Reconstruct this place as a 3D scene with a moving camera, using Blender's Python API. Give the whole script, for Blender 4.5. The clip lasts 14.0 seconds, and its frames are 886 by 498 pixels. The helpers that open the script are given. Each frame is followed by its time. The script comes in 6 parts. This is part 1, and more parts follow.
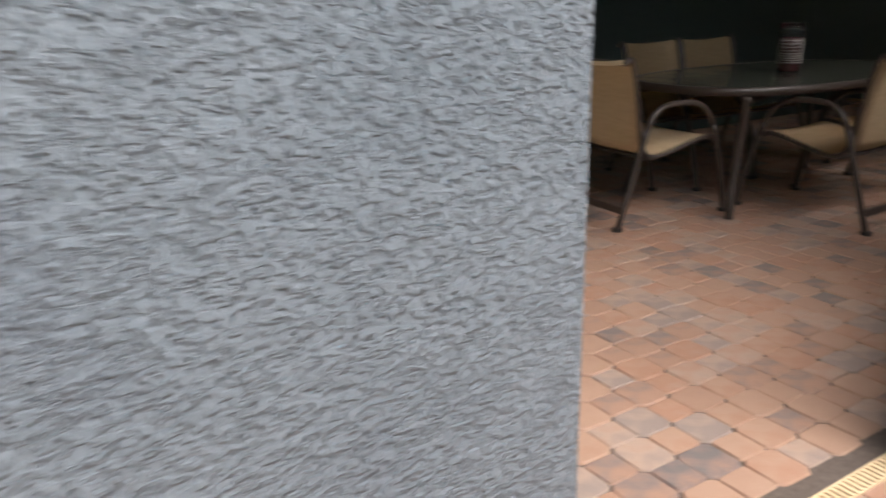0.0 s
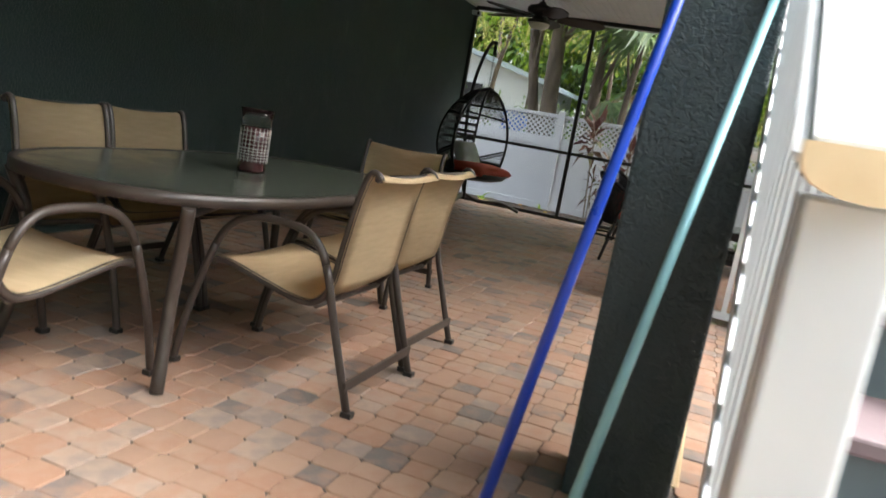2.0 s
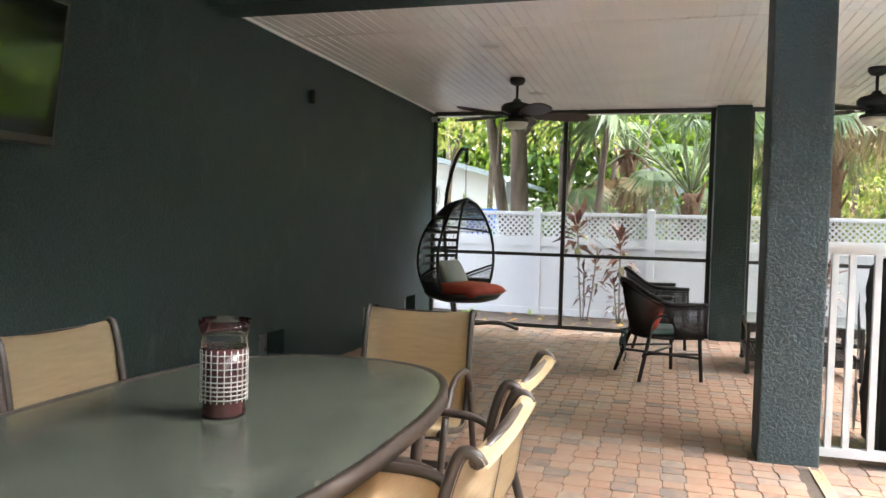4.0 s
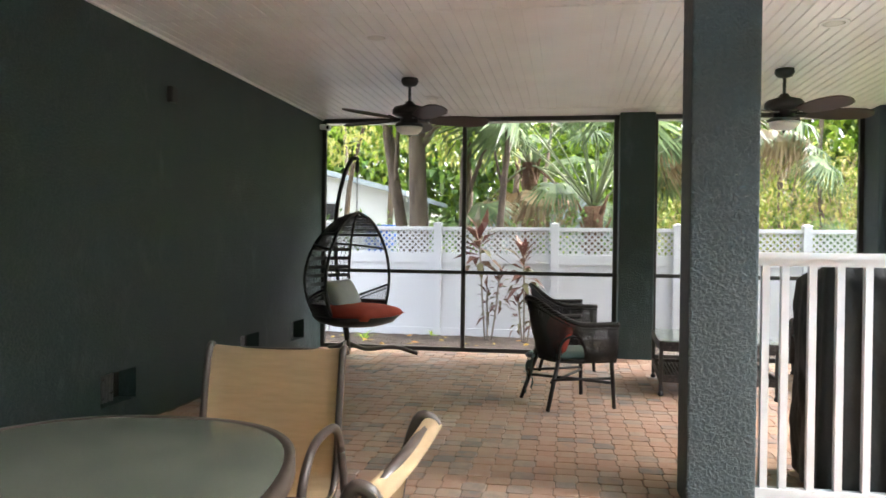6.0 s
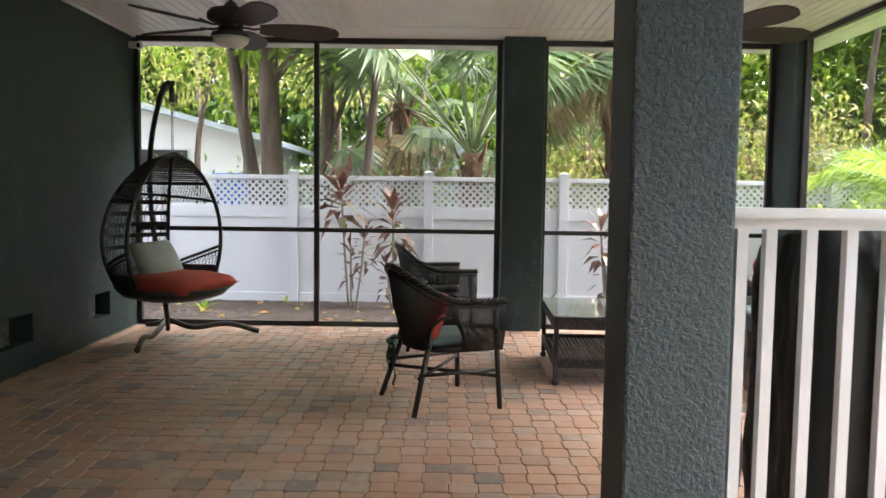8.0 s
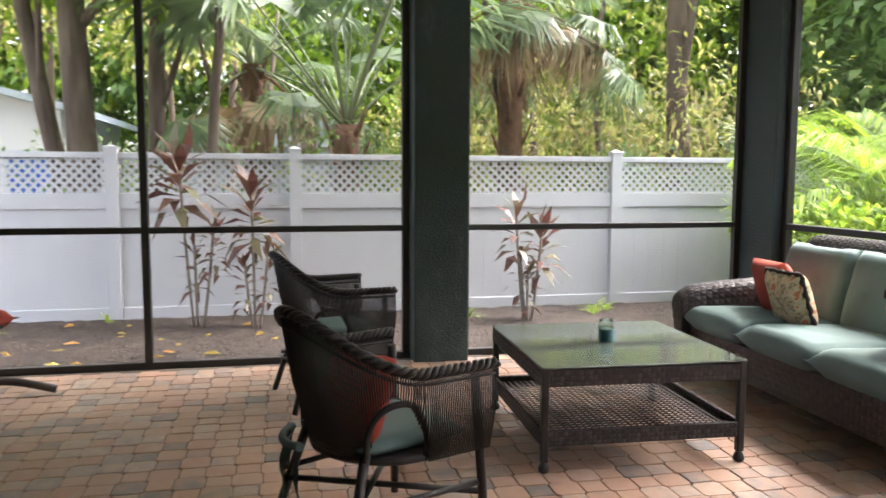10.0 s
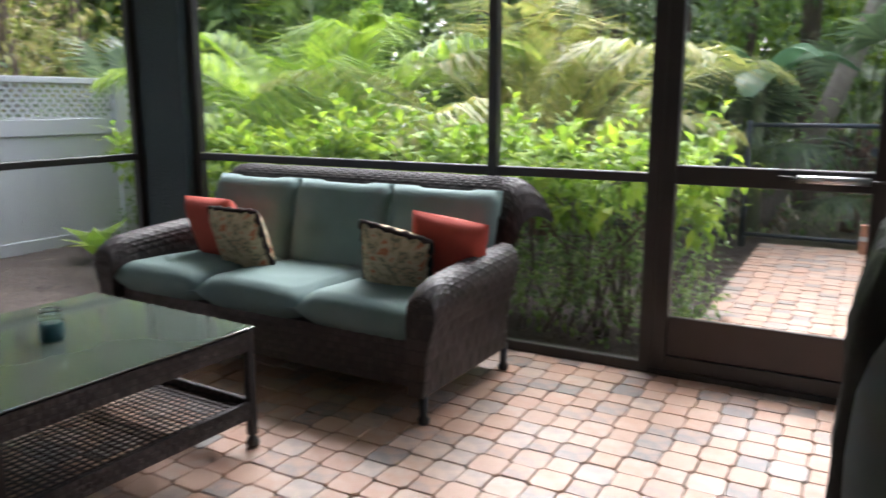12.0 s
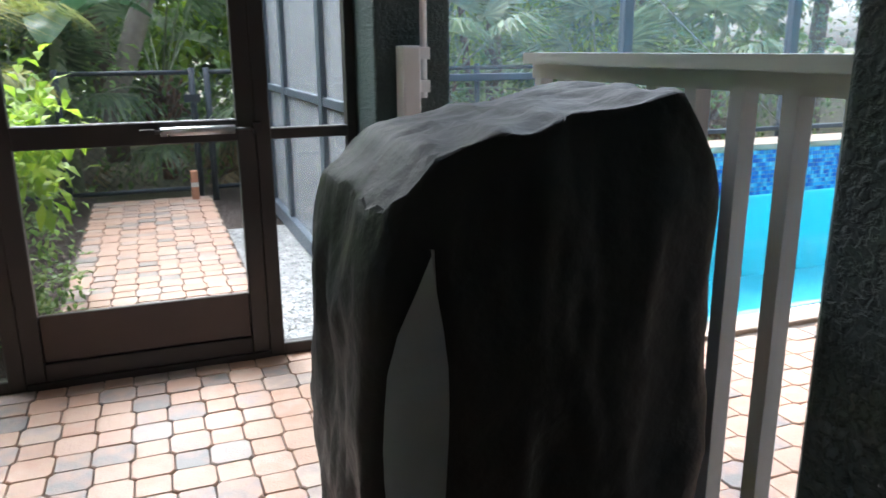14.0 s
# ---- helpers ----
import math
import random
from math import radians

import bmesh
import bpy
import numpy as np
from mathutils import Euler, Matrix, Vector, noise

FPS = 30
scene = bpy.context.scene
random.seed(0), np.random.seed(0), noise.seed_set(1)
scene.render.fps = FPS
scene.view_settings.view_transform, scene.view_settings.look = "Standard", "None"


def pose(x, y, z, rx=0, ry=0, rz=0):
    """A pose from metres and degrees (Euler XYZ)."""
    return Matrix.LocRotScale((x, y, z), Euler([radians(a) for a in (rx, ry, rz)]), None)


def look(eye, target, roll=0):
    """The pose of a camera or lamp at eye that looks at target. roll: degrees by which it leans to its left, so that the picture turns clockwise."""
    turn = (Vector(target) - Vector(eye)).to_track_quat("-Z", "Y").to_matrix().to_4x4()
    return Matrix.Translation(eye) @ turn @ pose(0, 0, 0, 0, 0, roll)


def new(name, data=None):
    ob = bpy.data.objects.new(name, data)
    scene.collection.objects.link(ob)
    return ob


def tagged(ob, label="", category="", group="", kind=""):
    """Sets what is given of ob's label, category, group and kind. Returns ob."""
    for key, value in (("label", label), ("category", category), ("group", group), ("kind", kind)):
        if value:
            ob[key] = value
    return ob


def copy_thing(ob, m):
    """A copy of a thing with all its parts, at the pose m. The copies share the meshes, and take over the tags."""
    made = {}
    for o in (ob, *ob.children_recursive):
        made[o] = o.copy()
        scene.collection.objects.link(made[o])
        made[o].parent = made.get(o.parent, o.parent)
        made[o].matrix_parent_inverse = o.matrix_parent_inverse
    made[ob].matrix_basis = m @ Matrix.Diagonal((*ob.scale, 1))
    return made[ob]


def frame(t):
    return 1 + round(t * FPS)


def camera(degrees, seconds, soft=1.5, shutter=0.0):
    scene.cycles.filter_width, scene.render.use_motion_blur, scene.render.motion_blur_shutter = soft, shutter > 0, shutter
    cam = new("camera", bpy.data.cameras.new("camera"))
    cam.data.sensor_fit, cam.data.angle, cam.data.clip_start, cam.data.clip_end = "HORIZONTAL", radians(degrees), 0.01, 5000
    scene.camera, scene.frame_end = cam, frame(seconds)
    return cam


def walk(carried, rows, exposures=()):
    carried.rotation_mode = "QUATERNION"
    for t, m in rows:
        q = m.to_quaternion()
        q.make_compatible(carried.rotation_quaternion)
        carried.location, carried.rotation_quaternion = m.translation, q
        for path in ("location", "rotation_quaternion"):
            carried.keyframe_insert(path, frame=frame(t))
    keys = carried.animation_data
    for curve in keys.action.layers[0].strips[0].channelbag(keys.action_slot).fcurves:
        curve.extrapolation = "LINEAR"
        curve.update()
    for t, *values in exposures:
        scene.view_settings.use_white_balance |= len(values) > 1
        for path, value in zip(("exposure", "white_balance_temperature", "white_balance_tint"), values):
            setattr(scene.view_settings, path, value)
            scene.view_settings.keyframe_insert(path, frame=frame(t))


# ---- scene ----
cam = camera(60.8, 14.0, shutter=0.3)
PATH = [
    (0, (1.526, 0.506, 1.17), (2.532, 2.118, 0.546), -1.5),
    (0.5, (1.868, 0.745, 1.123), (3.332, 1.944, 0.477), 0.3),
    (1, (2.202, 0.924, 1.102), (3.921, 1.751, 0.503), 4.4),
    (1.5, (2.592, 1.129, 1.076), (4.418, 1.796, 0.604), 9.1),
    (2, (2.895, 1.402, 1.092), (4.763, 2.034, 0.758), 10.1),
    (2.5, (3.183, 1.669, 1.179), (5.06, 2.329, 0.975), 7.5),
    (3, (3.453, 1.913, 1.235), (5.335, 2.58, 1.116), 3.8),
    (5.5, (4.485, 2.222, 1.321), (6.441, 2.639, 1.316), 0.8),
    (6, (4.673, 2.207, 1.274), (6.647, 2.529, 1.257), 0.7),
    (6.5, (4.966, 2.197, 1.255), (6.954, 2.41, 1.208), 0.5),
    (7, (5.367, 2.164, 1.25), (7.362, 2.269, 1.16), 0.6),
    (9.5, (7.665, 2.325, 1.306), (9.646, 2.115, 1.135), 0.4),
    (10, (8.219, 2.487, 1.283), (10.169, 2.081, 1.094), 0.2),
    (10.5, (8.636, 2.5, 1.277), (10.501, 1.811, 1.056), 0.1),
    (11, (9.002, 2.472, 1.256), (10.686, 1.426, 0.989), -0.1),
    (11.5, (9.211, 2.512, 1.288), (10.595, 1.106, 0.958), -0.1),
    (12, (9.279, 2.46, 1.282), (10.239, 0.747, 0.899), -0.0),
    (12.5, (9.365, 2.202, 1.247), (9.827, 0.301, 0.831), -0.5),
    (13, (9.413, 2.016, 1.235), (9.366, 0.07, 0.774), -0.7),
    (13.5, (9.494, 1.993, 1.245), (9.047, 0.108, 0.749), -0.2),
    (14, (9.561, 2.007, 1.258), (8.87, 0.201, 0.745), -0.4),
]
walk(cam, [(t, look(eye, target, roll)) for t, eye, target, roll in PATH],
     [(0.0, 1.25, 6500, 15), (0.5, 1.45, 6050, 10), (1.0, 1.8, 6050, 4), (1.5, 2.1, 6250, 7), (2.0, 2.8, 6300, 7), (2.5, 3.35, 6450, 8), (3.0, 3.85, 6300, 9), (5.5, 3.95, 6400, 10),
      (7.0, 3.65, 6350, 12), (9.5, 3.55, 6550, 13), (11.0, 3.25, 6200, 16), (12.0, 2.75, 5950, 12), (13.0, 2.65, 5750, 8), (14.0, 2.75, 5700, 7)])

# world and sun: a bright overcast day
world = bpy.data.worlds.new("world")
scene.world = world
world.use_nodes = True
_wn, _wl = world.node_tree.nodes, world.node_tree.links
_wn.clear()
_sky = _wn.new("ShaderNodeTexSky")
_sky.sky_type, _sky.sun_disc = "NISHITA", False
_sky.sun_elevation, _sky.sun_rotation = radians(50), radians(163)
_sky.air_density, _sky.dust_density, _sky.ozone_density = 1.0, 5.0, 1.0
_hsv = _wn.new("ShaderNodeHueSaturation")
_hsv.inputs["Saturation"].default_value = 0.35
_bg = _wn.new("ShaderNodeBackground")
_bg.inputs["Strength"].default_value = 0.15
_wo = _wn.new("ShaderNodeOutputWorld")
_wl.new(_sky.outputs[0], _hsv.inputs["Color"])
_wl.new(_hsv.outputs[0], _bg.inputs[0])
_wl.new(_bg.outputs[0], _wo.inputs[0])
sun = new("sun", bpy.data.lights.new("sun", "SUN"))
sun.data.energy, sun.data.angle, sun.data.color = 1.0, radians(55), (1.0, 0.96, 0.9)
sun.matrix_basis = look((1.8, -6.0, 7.4), (0, 0, 0))

# ---- materials ----


def ramp_node(nt, stops):
    r = nt.nodes.new("ShaderNodeValToRGB")
    el = r.color_ramp.elements
    while len(el) < len(stops):
        el.new(0.5)
    for e, (p, c) in zip(el, stops):
        e.position, e.color = p, (*c, 1)
    return r


def material(name, stops, rough=0.6, metal=0.0, scale=8.0, bump=0.0, bump_scale=60.0, bump_dist=0.004, random_from="", jitter=0.0,
             stretch=(1, 1, 1), spec=0.5, rough_var=0.1, trans=0.0, detail=6.0, subsurface=0.0, big=0.25):
    """A surface whose colour runs through stops by noise at two sizes, or by a random value for each object or island."""
    m = bpy.data.materials.new(name)
    m.use_nodes = True
    nt = m.node_tree
    n, l = nt.nodes, nt.links
    b = n["Principled BSDF"]
    tc = n.new("ShaderNodeTexCoord")
    mp = n.new("ShaderNodeMapping")
    mp.inputs["Scale"].default_value = stretch
    l.new(tc.outputs["Object"], mp.inputs["Vector"])
    no = n.new("ShaderNodeTexNoise")
    no.inputs["Scale"].default_value, no.inputs["Detail"].default_value = scale, detail
    l.new(mp.outputs[0], no.inputs["Vector"])
    no2 = n.new("ShaderNodeTexNoise")
    no2.inputs["Scale"].default_value, no2.inputs["Detail"].default_value = scale * 0.13, 3.0
    l.new(mp.outputs[0], no2.inputs["Vector"])
    mix = n.new("ShaderNodeMix")
    mix.inputs[0].default_value = big
    l.new(no.outputs[0], mix.inputs[2])
    l.new(no2.outputs[0], mix.inputs[3])
    value = mix.outputs[0]
    if random_from:
        if random_from == "object":
            rnd = n.new("ShaderNodeObjectInfo").outputs["Random"]
        else:
            rnd = n.new("ShaderNodeNewGeometry").outputs["Random Per Island"]
        a = n.new("ShaderNodeMath")
        a.operation = "SUBTRACT"
        l.new(value, a.inputs[0])
        a.inputs[1].default_value = 0.5
        c = n.new("ShaderNodeMath")
        c.operation = "MULTIPLY_ADD"
        l.new(a.outputs[0], c.inputs[0])
        c.inputs[1].default_value = jitter
        l.new(rnd, c.inputs[2])
        value = c.outputs[0]
    r = ramp_node(nt, stops)
    l.new(value, r.inputs[0])
    l.new(r.outputs[0], b.inputs["Base Color"])
    rr = n.new("ShaderNodeMapRange")
    rr.inputs[3].default_value, rr.inputs[4].default_value = max(0.02, rough - rough_var), min(1, rough + rough_var)
    l.new(no.outputs[0], rr.inputs[0])
    l.new(rr.outputs[0], b.inputs["Roughness"])
    b.inputs["Metallic"].default_value = metal
    b.inputs["Specular IOR Level"].default_value = spec
    if trans:
        b.inputs["Transmission Weight"].default_value = trans
    if subsurface:
        b.inputs["Subsurface Weight"].default_value = subsurface
        b.inputs["Subsurface Radius"].default_value = (0.02, 0.02, 0.01)
    if bump:
        bn = n.new("ShaderNodeTexNoise")
        bn.inputs["Scale"].default_value, bn.inputs["Detail"].default_value = bump_scale, 5.0
        l.new(mp.outputs[0], bn.inputs["Vector"])
        bu = n.new("ShaderNodeBump")
        bu.inputs["Strength"].default_value, bu.inputs["Distance"].default_value = bump, bump_dist
        l.new(bn.outputs[0], bu.inputs["Height"])
        l.new(bu.outputs[0], b.inputs["Normal"])
    return m


def leaf_material(name, stops, rough=0.45, glow=0.35):
    """Leaves: a random green for each leaf, and light that comes through them."""
    m = material(name, stops, rough=rough, scale=3, random_from="island", jitter=0.5)
    nt = m.node_tree
    n, l = nt.nodes, nt.links
    b = n["Principled BSDF"]
    tr = n.new("ShaderNodeBsdfTranslucent")
    src = b.inputs["Base Color"].links[0].from_socket
    l.new(src, tr.inputs[0])
    mx = n.new("ShaderNodeMixShader")
    mx.inputs[0].default_value = glow
    l.new(b.outputs[0], mx.inputs[1])
    l.new(tr.outputs[0], mx.inputs[2])
    l.new(mx.outputs[0], n["Material Output"].inputs[0])
    return m


def stucco(name, dark, light, rough=0.75, size=38, relief=0.004, chalk=None):
    """Painted knock-down stucco: lumps with flattened tops; chalk adds pale worn streaks."""
    m = material(name, [(0.3, dark), (0.62, light)], rough=rough, scale=3.0, big=0.6, spec=0.4)
    nt = m.node_tree
    n, l = nt.nodes, nt.links
    tc = n.new("ShaderNodeTexCoord")
    a = n.new("ShaderNodeTexNoise")
    a.inputs["Scale"].default_value, a.inputs["Detail"].default_value, a.inputs["Roughness"].default_value = size, 3, 0.55
    a.inputs["Distortion"].default_value = 0.4
    l.new(tc.outputs["Object"], a.inputs["Vector"])
    r = ramp_node(nt, [(0.42, (0, 0, 0)), (0.56, (1, 1, 1))])
    l.new(a.outputs[0], r.inputs[0])
    f = n.new("ShaderNodeTexNoise")
    f.inputs["Scale"].default_value, f.inputs["Detail"].default_value = 170, 3
    l.new(tc.outputs["Object"], f.inputs["Vector"])
    ad = n.new("ShaderNodeMath")
    ad.operation = "MULTIPLY_ADD"
    l.new(f.outputs[0], ad.inputs[0])
    ad.inputs[1].default_value = 0.35
    l.new(r.outputs[0], ad.inputs[2])
    bu = n.new("ShaderNodeBump")
    bu.inputs["Strength"].default_value, bu.inputs["Distance"].default_value = 0.9, relief
    l.new(ad.outputs[0], bu.inputs["Height"])
    l.new(bu.outputs[0], n["Principled BSDF"].inputs["Normal"])
    if chalk:
        b = n["Principled BSDF"]
        base = b.inputs["Base Color"].links[0].from_socket
        mp = n.new("ShaderNodeMapping")
        mp.inputs["Scale"].default_value = (1.0, 1.0, 0.45)
        l.new(tc.outputs["Object"], mp.inputs["Vector"])
        fine, broad = n.new("ShaderNodeTexNoise"), n.new("ShaderNodeTexNoise")
        fine.inputs["Scale"].default_value, fine.inputs["Detail"].default_value, fine.inputs["Roughness"].default_value = 7.0, 9.0, 0.7
        broad.inputs["Scale"].default_value = 1.1
        l.new(mp.outputs[0], fine.inputs["Vector"])
        l.new(mp.outputs[0], broad.inputs["Vector"])
        r1, r2 = ramp_node(nt, [(0.52, (0, 0, 0)), (0.70, (1, 1, 1))]), ramp_node(nt, [(0.44, (0.08, 0.08, 0.08)), (0.62, (1, 1, 1))])
        l.new(fine.outputs[0], r1.inputs[0])
        l.new(broad.outputs[0], r2.inputs[0])
        mu = n.new("ShaderNodeMath")
        mu.operation = "MULTIPLY"
        l.new(r1.outputs[0], mu.inputs[0])
        l.new(r2.outputs[0], mu.inputs[1])
        mx = n.new("ShaderNodeMix")
        mx.data_type = "RGBA"
        l.new(mu.outputs[0], mx.inputs[0])
        l.new(base, mx.inputs[6])
        mx.inputs[7].default_value = (*chalk, 1)
        l.new(mx.outputs[2], b.inputs["Base Color"])
    return m


PAVER = [(0.0, (0.17, 0.15, 0.14)), (0.07, (0.24, 0.18, 0.155)), (0.2, (0.365, 0.225, 0.16)), (0.45, (0.40, 0.26, 0.185)), (0.65, (0.38, 0.215, 0.145)),
         (0.85, (0.40, 0.29, 0.225)), (1.0, (0.29, 0.23, 0.20))]
M = {}
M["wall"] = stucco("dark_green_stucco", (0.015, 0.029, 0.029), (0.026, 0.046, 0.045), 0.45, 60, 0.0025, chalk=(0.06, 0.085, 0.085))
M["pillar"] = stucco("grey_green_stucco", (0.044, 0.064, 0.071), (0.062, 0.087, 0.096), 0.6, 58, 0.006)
M["entry"] = stucco("blue_grey_stucco", (0.135, 0.165, 0.19), (0.205, 0.235, 0.26), 0.30, 84, 0.009)
M["paver"] = material("paver_clay", PAVER, rough=0.46, scale=14, bump=0.5, bump_scale=110, bump_dist=0.003, random_from="object", jitter=0.75)
M["paver_far"] = material("paver_clay_joined", PAVER, rough=0.46, scale=14, bump=0.5, bump_scale=110, bump_dist=0.003, random_from="island", jitter=0.75)
M["sand"] = material("joint_sand", [(0.3, (0.08, 0.062, 0.05)), (0.7, (0.14, 0.11, 0.088))], rough=0.9, scale=60, bump=0.5, bump_scale=300)
M["bronze"] = material("dark_bronze_aluminium", [(0.3, (0.018, 0.016, 0.015)), (0.7, (0.028, 0.025, 0.023))], rough=0.45, scale=5)
M["kick"] = material("bronze_kick_plate", [(0.3, (0.035, 0.024, 0.02)), (0.7, (0.05, 0.036, 0.03))], rough=0.4, scale=4)
M["white"] = material("white_vinyl", [(0.3, (0.57, 0.58, 0.61)), (0.7, (0.64, 0.65, 0.675))], rough=0.4, scale=3, bump=0.05, bump_scale=30)
M["rail"] = material("white_painted_rail", [(0.3, (0.52, 0.54, 0.55)), (0.7, (0.62, 0.64, 0.65))], rough=0.45, scale=6)
M["cream"] = material("bare_end_grain", [(0.3, (0.62, 0.46, 0.27)), (0.7, (0.72, 0.57, 0.36))], rough=0.6, scale=30)
M["ceiling"] = material("white_beadboard", [(0.3, (0.80, 0.785, 0.77)), (0.7, (0.88, 0.87, 0.855))], rough=0.4, scale=2.5, rough_var=0.02)
M["tread"] = material("mauve_tread_paint", [(0.3, (0.10, 0.070, 0.075)), (0.6, (0.135, 0.095, 0.10)), (0.75, (0.18, 0.145, 0.145))], rough=0.6, scale=9, bump=0.25, bump_scale=90)
M["riser"] = material("slate_riser_paint", [(0.3, (0.062, 0.082, 0.088)), (0.7, (0.085, 0.108, 0.114))], rough=0.55, scale=6)
M["frame"] = material("brown_powder_coat", [(0.3, (0.036, 0.027, 0.022)), (0.7, (0.055, 0.041, 0.034))], rough=0.4, scale=20)
M["glass_top"] = material("textured_table_glass", [(0.35, (0.042, 0.048, 0.038)), (0.65, (0.088, 0.094, 0.074))], rough=0.2, scale=7, bump=0.15, bump_scale=220, bump_dist=0.001, spec=0.6)
M["wicker"] = material("dark_brown_wicker", [(0.3, (0.010, 0.008, 0.008)), (0.7, (0.020, 0.016, 0.015))], rough=0.45, scale=40)
M["resin"] = material("brown_resin_weave", [(0.0, (0.016, 0.011, 0.010)), (0.5, (0.032, 0.022, 0.021)), (1.0, (0.055, 0.042, 0.040))], rough=0.52, scale=30, random_from="island", jitter=0.4)
M["grey_cloth"] = material("pale_grey_cloth", [(0.3, (0.30, 0.32, 0.31)), (0.7, (0.38, 0.40, 0.38))], rough=0.9, scale=6)
M["teal"] = material("sage_cushion_cloth", [(0.3, (0.105, 0.16, 0.152)), (0.7, (0.145, 0.205, 0.195))], rough=0.9, scale=5, bump=0.3, bump_scale=500, bump_dist=0.001)
M["red"] = material("brick_red_cloth", [(0.3, (0.33, 0.045, 0.03)), (0.7, (0.42, 0.07, 0.045))], rough=0.9, scale=6, bump=0.3, bump_scale=500, bump_dist=0.001)
M["black"] = material("black_metal", [(0.3, (0.012, 0.012, 0.012)), (0.7, (0.02, 0.02, 0.02))], rough=0.4, scale=10)
M["cover"] = material("black_vinyl_cover", [(0.3, (0.009, 0.012, 0.013)), (0.7, (0.018, 0.023, 0.024))], rough=0.58, scale=4, bump=0.7, bump_scale=13, bump_dist=0.016, spec=0.3)
M["bark"] = material("rough_bark", [(0.25, (0.05, 0.036, 0.026)), (0.5, (0.11, 0.08, 0.06)), (0.75, (0.19, 0.15, 0.115))], rough=0.9, scale=9, stretch=(1, 1, 0.25), bump=1.0, bump_scale=14, bump_dist=0.03)
M["mulch"] = material("bark_mulch", [(0.2, (0.018, 0.012, 0.009)), (0.5, (0.046, 0.032, 0.025)), (0.8, (0.095, 0.07, 0.054))], rough=0.95, scale=40, bump=1.0, bump_scale=45, bump_dist=0.03)
M["ground"] = material("leaf_litter_ground", [(0.2, (0.05, 0.045, 0.025)), (0.5, (0.09, 0.08, 0.045)), (0.8, (0.15, 0.13, 0.08))], rough=0.95, scale=8, bump=1.0, bump_scale=25, bump_dist=0.03)
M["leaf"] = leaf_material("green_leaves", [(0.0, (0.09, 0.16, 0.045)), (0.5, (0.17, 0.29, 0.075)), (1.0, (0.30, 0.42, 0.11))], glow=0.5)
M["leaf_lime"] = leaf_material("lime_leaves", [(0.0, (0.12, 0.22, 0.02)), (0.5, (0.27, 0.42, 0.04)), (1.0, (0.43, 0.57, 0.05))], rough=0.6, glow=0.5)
M["leaf_yellow"] = leaf_material("yellow_green_leaves", [(0.0, (0.18, 0.24, 0.05)), (0.5, (0.36, 0.40, 0.09)), (1.0, (0.55, 0.48, 0.16))], glow=0.5)
M["leaf_dark"] = leaf_material("palm_fronds", [(0.0, (0.075, 0.125, 0.06)), (0.5, (0.14, 0.21, 0.10)), (1.0, (0.25, 0.33, 0.16))], rough=0.35, glow=0.45)
M["leaf_dry"] = leaf_material("dry_fronds", [(0.0, (0.16, 0.11, 0.06)), (0.5, (0.30, 0.21, 0.12)), (1.0, (0.42, 0.33, 0.2))], rough=0.8)
M["cordyline"] = leaf_material("bronze_cordyline_leaves", [(0.0, (0.11, 0.03, 0.03)), (0.5, (0.14, 0.07, 0.045)), (1.0, (0.13, 0.125, 0.055))], glow=0.25)
M["metal"] = material("brushed_metal", [(0.3, (0.4, 0.4, 0.4)), (0.7, (0.55, 0.55, 0.55))], rough=0.3, metal=0.9, scale=30)

# ---- building helpers ----


def box(bm, x0, x1, y0, y1, z0, z1):
    vs = [bm.verts.new(p) for p in ((x0, y0, z0), (x1, y0, z0), (x1, y1, z0), (x0, y1, z0), (x0, y0, z1), (x1, y0, z1), (x1, y1, z1), (x0, y1, z1))]
    for f in ((3, 2, 1, 0), (4, 5, 6, 7), (0, 1, 5, 4), (1, 2, 6, 5), (2, 3, 7, 6), (3, 0, 4, 7)):
        bm.faces.new([vs[i] for i in f])
    return vs


def rbox(bm, x0, x1, y0, y1, z0, z1, r=0.01, seg=2):
    """A box with rounded edges."""
    vs = box(bm, x0, x1, y0, y1, z0, z1)
    es = {e for v in vs for e in v.link_edges}
    bmesh.ops.bevel(bm, geom=list(es), offset=r, segments=seg, profile=0.5, affect="EDGES")


def curve_points(pts, n=6):
    """Catmull-Rom points through pts."""
    p = [Vector(q) for q in pts]
    p = [2 * p[0] - p[1]] + p + [2 * p[-1] - p[-2]]
    out = []
    for i in range(1, len(p) - 2):
        a, b, c, d = p[i - 1:i + 3]
        for k in range(n):
            t = k / n
            out.append(0.5 * ((2 * b) + (c - a) * t + (2 * a - 5 * b + 4 * c - d) * t * t + (3 * b - a - 3 * c + d) * t ** 3))
    out.append(p[-2])
    return out


